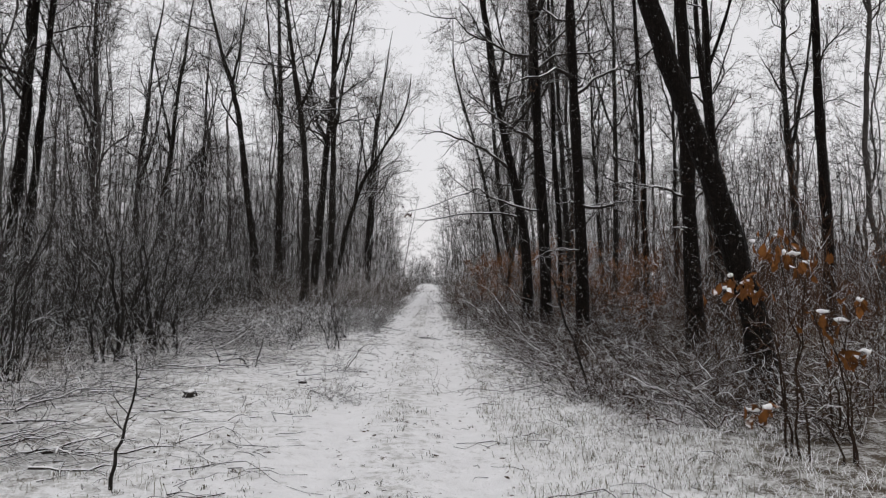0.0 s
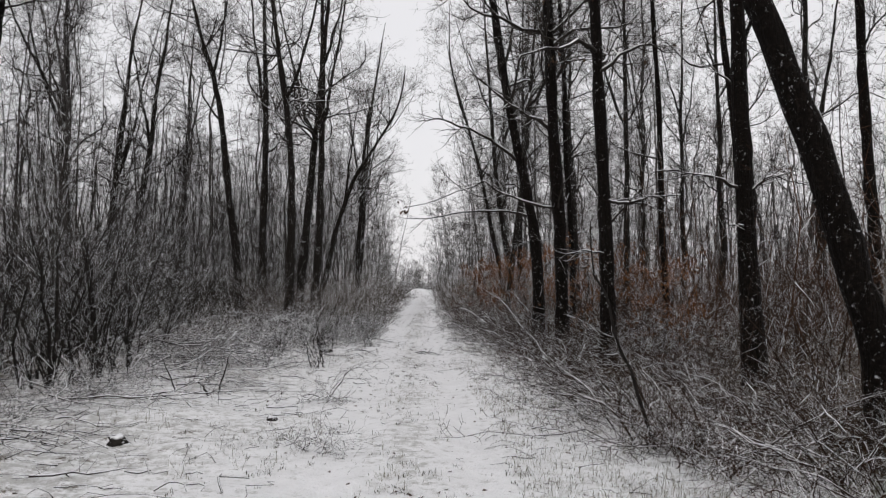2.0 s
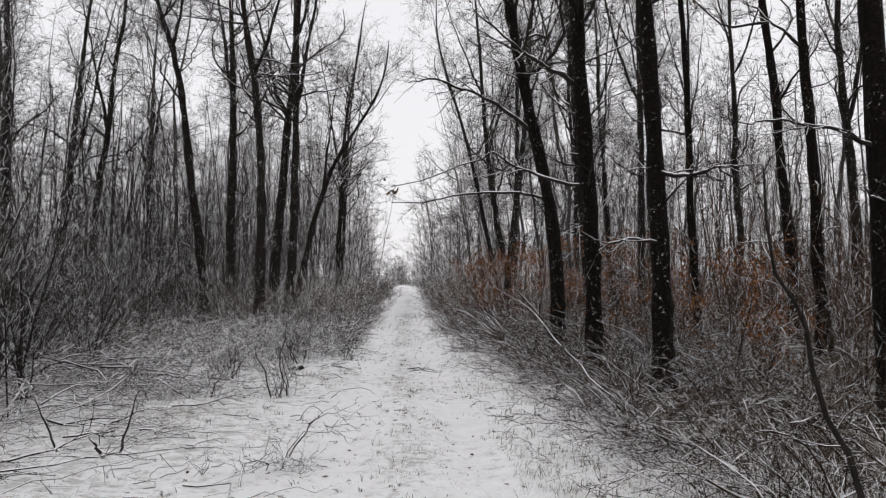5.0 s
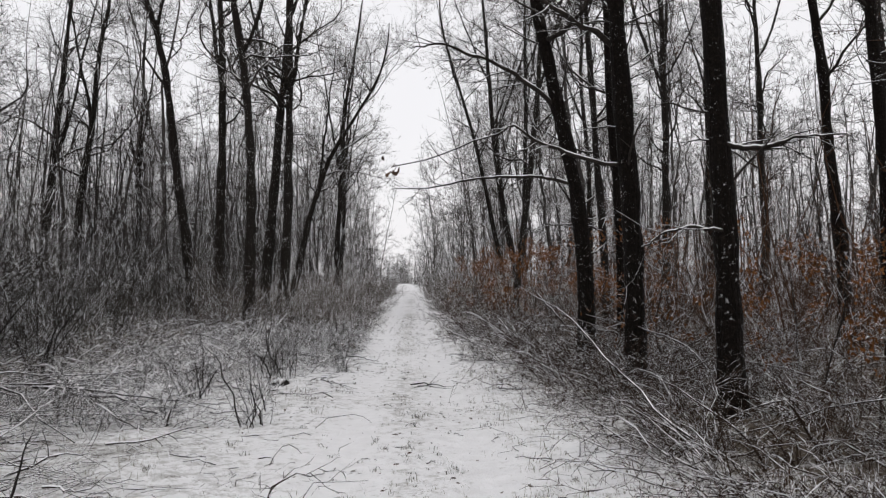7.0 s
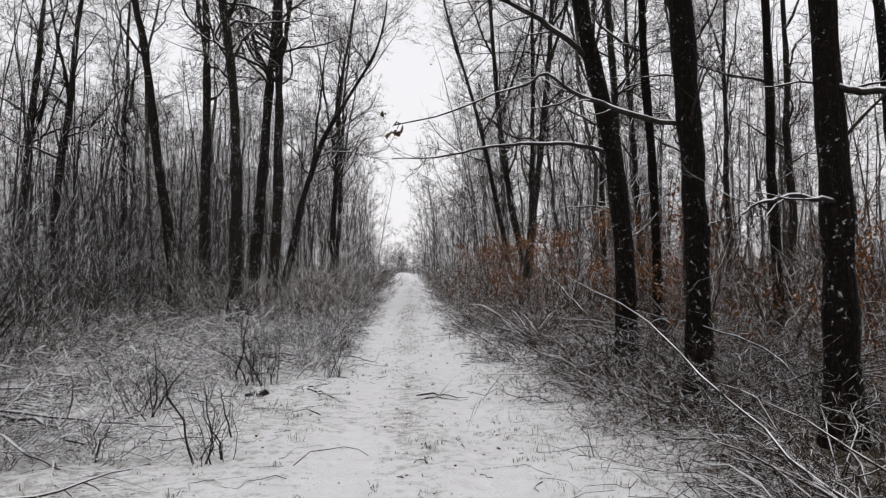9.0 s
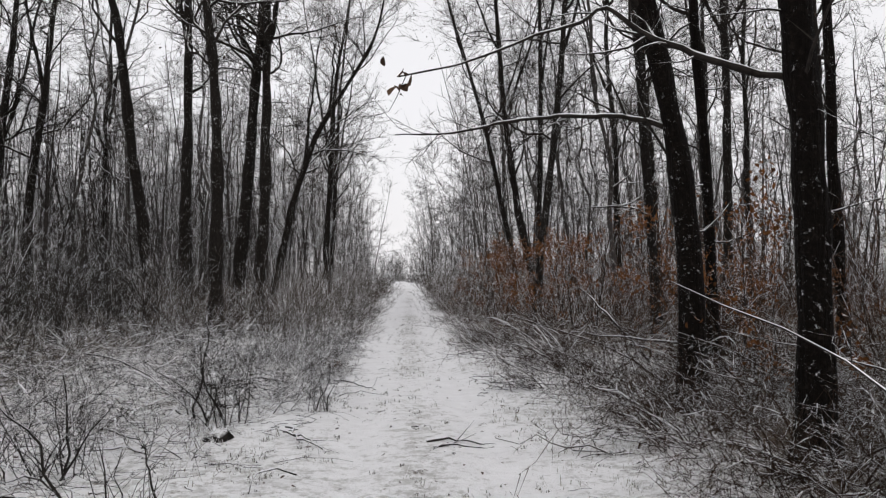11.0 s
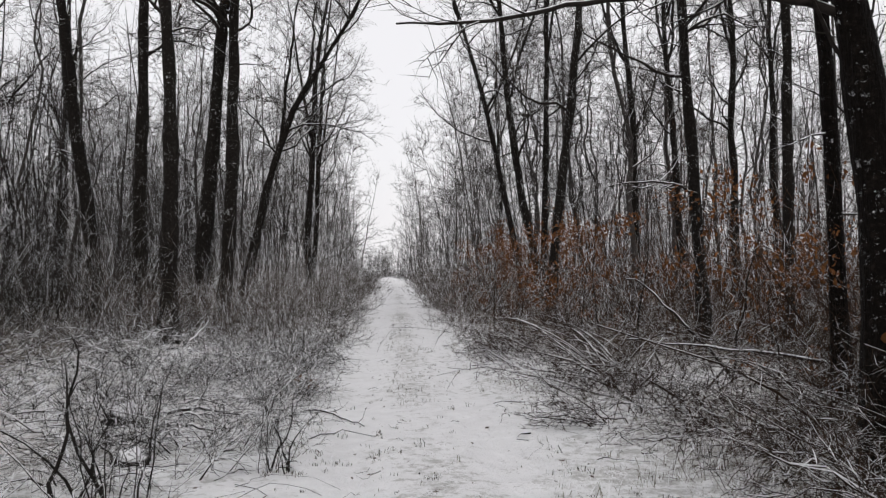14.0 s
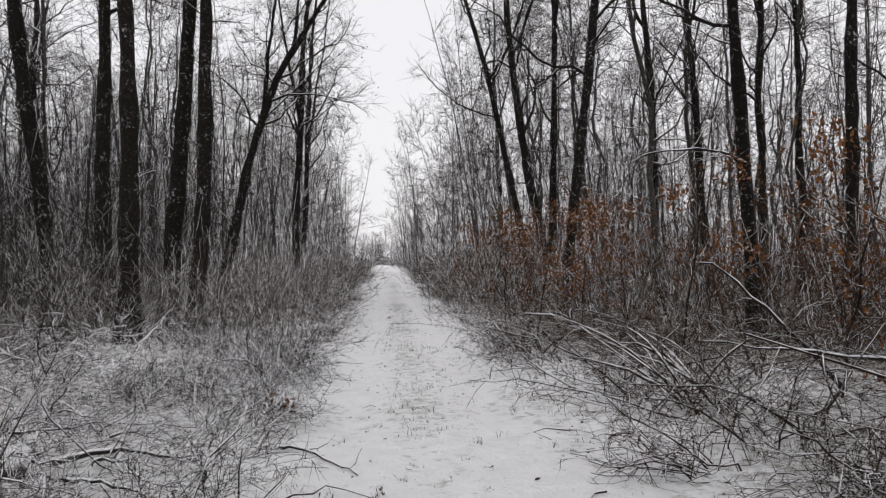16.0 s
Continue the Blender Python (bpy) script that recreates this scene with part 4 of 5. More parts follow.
def mounds(seed, cx, cy, size, m, radius, name, label, material):
    """Rounded bushes: crooked stems that rise from each foot to a dome of fine twigs."""
    rng = np.random.default_rng(seed)
    N = len(cx) * m
    ox, oy, sz = np.repeat(cx, m), np.repeat(cy, m), np.repeat(size, m)
    a, tilt = rng.uniform(0, 6.283, N), rng.uniform(0, 1.2, N)
    L = sz * rng.uniform(0.5, 1.12, N)
    d = np.stack([np.cos(a) * np.sin(tilt), np.sin(a) * np.sin(tilt), np.cos(tilt)], -1)
    K = 4
    P = np.zeros((N, K, 3))
    P[:, 0] = np.stack([ox + rng.normal(0, 0.25, N) * sz, oy + rng.normal(0, 0.25, N) * sz, rise(oy) - 0.1], -1)
    for k in range(1, K):
        P[:, k] = P[:, k - 1] + (d + rng.normal(0, 0.3, (N, 3))) * (L / (K - 1))[:, None]
    P[..., 2] = np.maximum(P[..., 2], (rise(oy) - 0.1)[:, None])
    R = radius * rng.uniform(0.7, 1.4, (N, 1)) * (1 - 0.6 * np.linspace(0, 1, K))
    b = sprout(rng, P, R, 6, (0.25, 1.0), 0.42, 0.8, 2, (0.5, 1.3), 0.1, 0.2, rmin=radius * 0.8)
    tagged(new(name, make_mesh(name, *merge([tubes(P, R, 3), tubes(*b, 3)]), material)), label, "thicket", kind="stuff")


def along_track(seed, n, y0, y1, lo, hi, s0, s1):
    rng = np.random.default_rng(seed)
    y = rng.uniform(y0, y1, n)
    off = rng.uniform(lo, hi, n)
    x = path_x(y) + np.where(rng.random(n) < 0.5, -off, off)
    return x, y, rng.uniform(s0, s1, n) * np.clip(0.55 + (off - lo) * 0.3, 0.55, 1.0)


def deep_mounds(seed, n, sign, lo, s0, s1):
    rng = np.random.default_rng(seed)
    y = 23 + 45 * rng.uniform(0, 1, n) ** 1.2
    x = path_x(y) + sign * (lo + rng.uniform(0, 1, n) * (5 + 0.34 * y))
    return x, y, rng.uniform(s0, s1, n) * np.clip((y - 12) / 20, 0.6, 1)


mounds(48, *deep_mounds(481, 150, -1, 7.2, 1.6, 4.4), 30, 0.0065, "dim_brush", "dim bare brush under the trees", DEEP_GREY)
mounds(49, *deep_mounds(482, 110, 1, 6.5, 1.6, 4.0), 30, 0.0065, "dim_brush", "dim bare brown brush under the trees", DEEP)
mounds(43, *along_track(440, 70, 152, 195, 0.0, 16.0, 1.4, 3.0), 24, 0.016, "far_thicket", "low grey snowy thicket closing the track far off", FAR_TWIG)
mounds(44, *along_track(441, 100, 86, 155, 2.0, 9.0, 1.8, 3.2), 26, 0.012, "far_thicket", "low grey snowy thicket beside the far track", FAR_TWIG)
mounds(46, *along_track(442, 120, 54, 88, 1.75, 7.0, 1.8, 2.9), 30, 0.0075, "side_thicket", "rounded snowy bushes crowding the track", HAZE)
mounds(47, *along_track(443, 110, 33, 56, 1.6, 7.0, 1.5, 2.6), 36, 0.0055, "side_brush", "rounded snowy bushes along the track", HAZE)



# ---- oak saplings that keep their rusty leaves ----
def sapling(seed, height, leaves, size=0.08):
    rng = np.random.default_rng(seed)
    P = trunk_line(rng, height, rng.uniform(-0.15, 0.15, 2), (0, 0), 0.03, 8)
    R = 0.014 * height / 2 * (1 - 0.75 * np.linspace(0, 1, 8))
    b = sprout(rng, P[None], R[None], 9, (0.2, 1.0), 0.42 * height, 0.6, 5, (0.7, 1.3), 0.2, 0.2)
    t = sprout(rng, *b, 5, (0.25, 1.0), min(0.3, 0.3 * height), 0.6, 3, (0.4, 1.0), 0.1, 0.2)
    ob = new("oak_sapling")
    part("stem", make_mesh("stem", *tubes(P[None], R[None], 6), STALK), ob)
    tagged(part("brush", make_mesh("brush", *merge([tubes(*b, 4), tubes(*t, 3)]), TWIG_BROWN), ob), kind="stuff")
    tips = t[0][:, 1:].reshape(-1, 3)
    heads = tips[rng.integers(0, len(tips), max(3, leaves // 9))]
    C = heads[rng.integers(0, len(heads), leaves)] + rng.normal(0, min(0.06, 0.1 * height), (leaves, 3))
    tagged(part("foliage", make_mesh("foliage", *leaves_at(rng, C, size), LEAF, False), ob, "rusty dead oak leaves capped with snow"), kind="stuff")
    return tagged(ob, "young oak sapling still holding rusty dead leaves", "sapling", "leafy saplings in the undergrowth")


SAPS = [sapling(800 + i, 1.9, 310, 0.052) for i in range(4)]


def leafy_spray(seed, base, heads, per_head):
    """A young oak by the track: slim stems that bend to heads of large dead leaves capped with snow."""
    rng = np.random.default_rng(seed)
    ob = new("oak_sapling")
    ob.location = (base[0], base[1], float(ground_z(*base)))
    u = np.linspace(0, 1, 9)[:, None]
    fine, places = [], []
    for hx, hy, hz in heads:
        tip = np.array([hx - base[0], hy - base[1], hz - ob.location[2]])
        start = np.append(rng.normal(0, 0.05, 2), -0.04)
        P = start * (1 - u) + tip * u + np.array([0, 0, 0.12]) * np.sin(u * math.pi) - 0.25 * np.append(tip[:2], 0) * np.sin(u * math.pi)
        P[1:-1] += rng.normal(0, 0.018, (7, 3))
        R = 0.011 * (1 - 0.72 * u[:, 0])
        part("stem", make_mesh("stem", *tubes(P[None], R[None], 6), BENT), ob)
        b = sprout(rng, P[None], R[None], 7, (0.5, 1.0), 0.3, 0.6, 4, (0.5, 1.3), 0.1, 0.25)
        fine += [tubes(*b, 3), tubes(*sprout(rng, *b, 4, (0.2, 1.0), 0.14, 0.6, 3, (0.4, 1.1), 0.0, 0.3), 3)]
        places.append(P[-1] + rng.normal(0, 1, (per_head, 3)) * np.array([0.085, 0.07, 0.04]))
    tagged(part("brush", make_mesh("brush", *merge(fine), TWIG_BROWN), ob), kind="stuff")
    C = np.concatenate(places)
    leafage = tagged(part("foliage", make_mesh("foliage", *leaves_at(rng, C, 0.105, 1.8), BRIGHT_LEAF, False), ob, "large orange-brown dead oak leaves"), kind="stuff")
    top = np.concatenate([p[:2] for p in places]) + np.array([0, 0, 0.03])
    a = rng.uniform(0, 6.28, len(top))
    S = top[:, None, :] + np.stack([np.cos(a), np.sin(a), 0 * a], -1)[:, None, :] * np.linspace(-0.06, 0.06, 5)[None, :, None] + rng.normal(0, 0.008, (len(top), 5, 3))
    tagged(part("snow", make_mesh("snow", *tubes(S, np.array([0.006, 0.02, 0.026, 0.018, 0.004]) * rng.uniform(0.4, 1.0, (len(top), 5)), 7), SNOW_MAT), leafage, "small pads of snow on the leaves"), kind="stuff")
    return tagged(ob, "young oak holding large orange leaves capped with snow", "sapling", "leafy saplings in the undergrowth")


leafy_spray(821, (2.9, 6.6), [(2.33, 6.34, 1.45), (2.45, 6.36, 1.47), (2.73, 6.42, 1.74), (2.98, 6.45, 1.66)], 20)
leafy_spray(822, (3.2, 6.3), [(2.99, 6.27, 1.2), (2.35, 5.75, 0.55), (3.25, 6.5, 0.9)], 13)
leafy_spray(823, (3.6, 7.4), [(3.15, 7.4, 1.95), (3.8, 7.2, 1.3)], 12)
spots = []
rng = np.random.default_rng(43)
for i in range(54):
    y = 15 + 43 * rng.uniform(0, 1) ** 1.2
    spots.append((i % 4, place(float(path_x(y)) + 3.6 + 7 * rng.uniform(0, 1) ** 1.4, y, rng, 0.7, 1.0 + 0.6 * min(1.0, (y - 13) / 18))))
for i in range(16):
    y = rng.uniform(29, 48)
    spots.append((i % 4, place(float(path_x(y)) + rng.uniform(2.3, 4.6), y, rng, 0.95, 1.45)))
scatter(SAPS, spots)


# ---- fallen sticks, piles of brush and stalks ----
def stick(pts, r0, seed, twigs=4, name="fallen_stick", label="dark fallen stick lying on the snow", material=None, snow=True, tl=0.25, group=""):
    rng = np.random.default_rng(seed)
    pts = np.array(pts, float)
    K = 11
    u = np.linspace(0, len(pts) - 1, K)
    P = np.stack([np.interp(u, np.arange(len(pts)), pts[:, k]) for k in range(3)], -1)
    P[1:-1] = (P[:-2] + 2 * P[1:-1] + P[2:]) / 4
    P[1:] += rng.normal(0, r0 * 0.5, P[1:].shape)
    if np.linalg.norm(pts[-1] - pts[0]) > 1.0:
        P[1:] += np.cumsum(rng.normal(0, 0.022, P[1:].shape), axis=0)
    gz = ground_z(P[:, 0], P[:, 1])
    P[:, 2] = np.maximum(P[:, 2] + gz, gz + r0 * 0.3)
    origin = P[0].copy()
    P = P - origin
    R = r0 * (1 - 0.7 * np.linspace(0, 1, K))
    ob = new(name)
    ob.location = origin
    wood = part("wood", make_mesh("wood", *tubes(P[None], R[None], 6), material or STALK), ob)
    if twigs:
        b = sprout(rng, P[None], R[None], twigs, (0.2, 1.0), tl, 0.6, 4, (0.4, 1.0), 0.0, 0.2, rmin=0.003)
        for l, r in zip(*b):
            part("twig", make_mesh("twig", *tubes(l[None], r[None], 4), material or STALK), ob)
    if snow:
        S = P + np.array([0, 0, 1]) * R[:, None] * 0.65
        part("snow", make_mesh("snow", *tubes(S[None], (R * rng.uniform(0.3, 0.8, K))[None], 5), SNOW_MAT), wood, "snow lying along the stick")
    return tagged(ob, label, "stick", group or "fallen sticks")


stick([(-0.58, 20.38, 0.0), (-0.4, 20.42, 0.02), (-0.2, 20.5, 0.0), (0.0, 20.55, 0.0)], 0.012, 1, 2, snow=False)
stick([(-1.97, 25.14, 0.02), (-1.65, 24.97, 0.03), (-1.3, 24.45, 0.0)], 0.017, 2, 2, snow=False)
stick([(-2.08, 21.3, 0.05), (-1.75, 20.6, 0.04), (-1.34, 19.88, 0.0)], 0.014, 3, 3)
stick([(-2.05, 20.95, 0.06), (-1.8, 20.7, 0.06), (-1.56, 20.3, 0.0)], 0.013, 4, 3)
stick([(-2.37, 5.7, 0.0), (-2.33, 5.7, 0.3), (-2.2, 5.68, 0.62), (-2.18, 5.66, 0.95)], 0.016, 5, 8, "dead_stalk", "crooked dead dark stalk standing in the snow", snow=False, group="dead stalks")
stick([(-5.7, 19.4, 0.1), (-4.7, 18.5, 0.14), (-4.1, 18.0, 0.12), (-3.5, 17.6, 0.02)], 0.03, 6, 5)
stick([(-5.2, 18.2, 0.3), (-4.4, 18.1, 0.35), (-3.6, 18.3, 0.15), (-2.9, 18.5, 0.05)], 0.02, 7, 6)
stick([(-6.4, 18.6, 0.15), (-5.4, 17.6, 0.5), (-4.6, 17.0, 0.3), (-4.0, 16.5, 0.05)], 0.02, 8, 5)
stick([(-4.95, 8.9, 0.05), (-4.9, 10.4, 0.1), (-4.1, 10.43, 0.02)], 0.016, 9, 4)
stick([(-4.3, 7.77, 0.05), (-3.9, 7.9, 0.08), (-3.5, 7.9, 0.02)], 0.014, 10, 4)
stick([(-3.63, 6.68, 0.02), (-3.3, 6.8, 0.06), (-3.05, 6.9, 0.02)], 0.013, 11, 4)
stick([(-2.1, 6.2, 0.02), (-1.6, 6.35, 0.1), (-0.96, 5.58, 0.02)], 0.006, 12, 3, snow=False)
stick([(-2.4, 7.1, 0.02), (-2.0, 7.3, 0.16), (-1.68, 7.1, 0.02)], 0.006, 13, 3, snow=False)
stick([(-3.1, 21.5, 0.0), (-3.05, 21.5, 0.5), (-2.98, 21.5, 1.05)], 0.016, 14, 2, "dead_stalk", "upright dead stalk in the brush", snow=False, group="dead stalks")
stick([(-2.48, 17.26, 0.0), (-2.62, 17.26, 0.42), (-2.82, 17.24, 0.86), (-3.1, 17.2, 0.95)], 0.011, 15, 4, "dead_stalk", "crooked dead dark stalk standing in the snow", snow=False, group="dead stalks")
stick([(-2.39, 18.22, 0.0), (-2.46, 18.22, 0.3), (-2.5, 18.22, 0.52)], 0.010, 16, 3, "dead_stalk", "short broken stalk in the snow", snow=False, group="dead stalks")
stick([(-3.24, 13.7, 0.0), (-3.15, 13.7, 0.3), (-3.05, 13.7, 0.62)], 0.014, 30, 1, "dead_stalk", "short dark stalk in the snow", snow=False, group="dead stalks")
stick([(-3.83, 13.74, 0.0), (-3.95, 13.74, 0.3), (-4.05, 13.74, 0.55)], 0.012, 31, 1, "dead_stalk", "short dark stalk in the snow", snow=False, group="dead stalks")
stick([(-3.31, 13.5, 0.0), (-3.38, 13.5, 0.12), (-3.45, 13.52, 0.2)], 0.02, 32, 0, "dead_stalk", "short broken stalk in the snow", snow=False, group="dead stalks")
stick([(-4.6, 22.4, 0.7), (-3.9, 22.0, 0.6), (-3.3, 21.6, 0.4), (-2.8, 21.3, 0.1)], 0.011, 17, 6, snow=False)
stick([(-3.44, 24.65, 0.06), (-3.0, 24.7, 0.1), (-2.58, 24.7, 0.05)], 0.028, 18, 2)
stick([(-3.24, 24.2, 0.05), (-2.9, 24.05, 0.08), (-2.5, 23.9, 0.02)], 0.02, 19, 4)
stick([(-2.3, 27.4, 0.05), (-2.5, 27.3, 0.42), (-2.9, 27.2, 0.45), (-3.2, 27.2, 0.3)], 0.012, 21, 5)
stick([(-0.64, 20.57, 0.0), (-0.4, 20.65, 0.02), (-0.2, 20.62, 0.03), (-0.05, 20.68, 0.0)], 0.016, 33, 3, snow=False)
# limbs that lie in the brush
stick([(3.1, 26.0, 0.1), (2.7, 26.15, 0.5), (2.4, 26.3, 0.8), (2.1, 26.5, 1.06), (1.88, 26.6, 1.14)], 0.028, 22, 2, "fallen_limb", "bare pale fallen limb lying on brush", LIMB)
stick([(4.4, 25.2, 0.25), (3.4, 25.6, 0.4), (2.7, 26.0, 0.5), (1.9, 26.4, 0.6)], 0.026, 34, 3, "fallen_limb", "bare pale fallen limb lying on brush", LIMB)
stick([(3.6, 24.0, 0.1), (3.0, 24.3, 0.35), (2.4, 24.9, 0.55), (1.9, 25.3, 0.6)], 0.013, 23, 9, "fallen_limb", "snowy fallen limb in the brush", LIMB, snow=False)
stick([(3.6, 22.4, 0.1), (2.9, 23.4, 0.3), (2.2, 24.3, 0.55)], 0.014, 24, 9, "fallen_limb", "snowy fallen limb in the brush", LIMB, snow=False)
stick([(1.7, 14.7, 0.3), (1.4, 15.29, 0.57), (1.05, 16.03, 1.06), (0.6, 17.0, 1.38)], 0.011, 25, 4, "fallen_limb", "snowy fallen limb in the brush", LIMB, snow=False)
stick([(3.4, 15.8, 0.12), (2.7, 15.4, 0.46), (2.0, 15.5, 0.3), (1.3, 16.0, 0.05)], 0.011, 26, 10, "fallen_limb", "snowy fallen limb in the brush", LIMB, snow=False)
stick([(3.8, 15.0, 0.15), (3.1, 14.5, 0.6), (2.3, 14.8, 0.38), (1.5, 15.3, 0.08)], 0.011, 27, 10, "fallen_limb", "snowy fallen limb in the brush", LIMB, snow=False)
stick([(1.85, 9.9, 0.0), (1.72, 9.95, 0.5), (1.56, 9.95, 1.0), (1.45, 9.94, 1.4), (1.36, 9.95, 1.72), (1.34, 9.95, 2.3)], 0.019, 28, 9, "standing_stem", "crooked sapling stem standing in the brush", STALK, snow=False)
stick([(3.3, 18.0, 0.0), (3.1, 18.6, 0.65), (2.6, 19.2, 0.95), (2.0, 19.8, 1.02)], 0.014, 29, 6, "fallen_limb", "snowy fallen limb in the brush", LIMB, snow=False)


def arching(seed, base, aim, n, length, material=BENT, name="bent_shrub", label="shrub bent over toward the track by snow", stout=1.0, high=0.6, wild=0.3, fan=0.45, crook=0.045):
    """A shrub whose stems arch one way under ridges of snow, with some wild upright ones."""
    rng = np.random.default_rng(seed)
    K = 9
    u = np.linspace(0, 1, K)
    L = length * rng.uniform(0.45, 1.15, n)
    odd = rng.random(n) < wild
    a = math.atan2(aim[1], aim[0]) + rng.normal(0, fan, n) + odd * rng.normal(0, 1.2, n)
    L = np.where(odd, np.minimum(L, 0.9), L)
    climb = np.where(odd, rng.uniform(0.4, 1.2, n), rng.uniform(0.1, high, n))
    P = np.zeros((n, K, 3))
    P[..., 0] = rng.normal(0, 0.16, (n, 1)) + np.cos(a)[:, None] * L[:, None] * u
    P[..., 1] = rng.normal(0, 0.16, (n, 1)) + np.sin(a)[:, None] * L[:, None] * u
    P[..., 2] = (climb * L)[:, None] * (u * 1.9 - 1.05 * u ** 2.0) - 0.04
    P[:, 1:] += np.cumsum(rng.normal(0, crook, P[:, 1:].shape), axis=1) * (L / length)[:, None, None]
    P[..., 2] = np.maximum(P[..., 2], -0.03)
    R = stout * (0.0036 + 0.0075 * rng.uniform(0, 1, (n, 1)) ** 2.5) * (1 - 0.7 * u)
    ob = new(name)
    ob.location = (base[0], base[1], float(ground_z(*base)))
    for l, r in zip(P, R):
        part("stem", make_mesh("stem", *tubes(l[None], r[None], 4), material), ob)
    b = sprout(rng, P, R, 7, (0.15, 1.0), 0.32, 0.6, 4, (0.4, 1.2), 0.1, 0.3, rmin=0.003)
    t = sprout(rng, *b, 3, (0.2, 1.0), 0.14, 0.5, 3, (0.4, 1.2), 0.0, 0.35, rmin=0.0024)
    brush = tagged(part("brush", make_mesh("brush", *merge([tubes(*b, 3), tubes(*t, 3)]), material), ob), kind="stuff")
    caps = merge([snow_caps(rng, P, R, 0.8, 0.0036 * stout), snow_caps(rng, P, R, 0.5, 0.0032 * stout), snow_caps(rng, *b, 0.4, 0.003)])
    tagged(part("snow", make_mesh("snow", *caps, SNOW_MAT), brush, "ridges of fresh snow along the stems"), kind="stuff")
    return tagged(ob, label, "shrub", "bent shrubs")


rng = np.random.default_rng(77)
for i in range(40):
    by = 6.8 + 25 * (i + rng.uniform(0, 1)) / 40
    lo = 2.3 if by < 24 else 1.75
    if 24.2 < by < 28.6:
        continue
    if by < 8.5:
        lo = 3.1
    bx = float(path_x(by)) + lo + rng.uniform(0, 1) ** 1.4 * 2.2
    arching(900 + i, (bx, by), (-rng.uniform(0.2, 1.0), rng.uniform(-0.7, 0.8)), int(rng.integers(10, 18)), rng.uniform(0.7, 1.3))
for i in range(16):
    by = 16.5 + 14 * (i + rng.uniform(0, 1)) / 16
    lo = 1.5 if by > 22 else 2.4
    bx = float(path_x(by)) - lo - rng.uniform(0, 1) ** 1.3 * 3.2
    arching(950 + i, (bx, by), (rng.uniform(0.3, 1.0), rng.uniform(-0.6, 0.6)), int(rng.integers(9, 15)), rng.uniform(0.6, 1.0), BRAMBLE, label="grey bramble bent over under snow")
arching(970, (-1.5, 10.2), (0.6, -0.6), 8, 0.55, BRAMBLE, label="small grey bramble bent over in the snow")
arching(971, (-1.95, 13.2), (0.5, -0.6), 9, 0.6, BRAMBLE, label="small grey bramble bent over in the snow")
LONG = "shrub with long stems fanned out low over the snow"
arching(980, (1.8, 10.1), (-0.25, 1.0), 17, 2.0, label=LONG, stout=1.2, high=0.26, wild=0.2, fan=0.4)
arching(981, (2.3, 10.9), (-0.5, 1.0), 14, 1.6, label=LONG, stout=1.1, high=0.4, wild=0.3, fan=0.5)
arching(982, (1.85, 14.4), (-0.45, 1.0), 15, 1.7, label=LONG, stout=1.15, high=0.4, wild=0.25, fan=0.5)
arching(983, (2.2, 13.3), (-0.7, 0.3), 16, 1.5, label=LONG, stout=1.15, high=0.35, wild=0.25, fan=0.5)
arching(984, (1.75, 26.0), (-0.62, 0.8), 20, 2.3, label=LONG, stout=2.1, high=0.72, wild=0.12, fan=0.3, crook=0.022)
arching(985, (3.4, 23.9), (-0.9, 0.6), 12, 1.7, label=LONG, stout=1.3, high=0.45, wild=0.2, fan=0.4)
arching(986, (1.9, 23.4), (-0.9, -0.1), 16, 1.2, label=LONG, stout=1.1, high=0.5, wild=0.3, fan=0.5)


def lump(name, x, y, sx, sy, sz, seed, label, category, material=None):
    """A small stump or clod with a cap of snow."""
    rng = np.random.default_rng(seed)
    out = []
    for grow, dz in ((1.0, 0.0), (0.72, 0.5)):
        bm = bmesh.new()
        bmesh.ops.create_icosphere(bm, subdivisions=2, radius=1)
        for v in bm.verts:
            k = 1 + 0.8 * noise.noise(v.co * 1.7 + Vector((seed, dz, 0))) + 0.45 * noise.noise(v.co * 4.1 + Vector((dz, seed, 3)))
            v.co = Vector((v.co.x * sx * k * grow, v.co.y * sy * k * grow, v.co.z * sz * k * (1 if dz == 0 else 0.55) + dz * sz))
        me = bpy.data.meshes.new(name)
        bm.to_mesh(me)
        bm.free()
        me.polygons.foreach_set("use_smooth", [True] * len(me.polygons))
        me.materials.append((material or STALK) if dz == 0 else SNOW_MAT)
        out.append(me)
    ob = new(name)
    ob.location = (x, y, float(ground_z(x, y)) + sz * 0.25)
    part("snow_cap", out[1], part("wood", out[0], ob), "cap of fresh snow")
    return tagged(ob, label, category)


lump("stump", -3.25, 10.2, 0.11, 0.08, 0.075, 3, "rotten stump capped with snow", "stump")
lump("stump", -2.69, 20.95, 0.11, 0.09, 0.09, 5, "small dark stump capped with snow", "stump")
lump("stump", -3.66, 24.5, 0.2, 0.15, 0.16, 8, "mossy dark stump capped with snow", "stump")
lump("stump", -3.05, 22.8, 0.15, 0.12, 0.09, 15, "broken dark stump among snowy brush", "stump")
lump("clod", -2.05, 11.6, 0.06, 0.05, 0.04, 9, "small dark clod capped with snow", "clod")


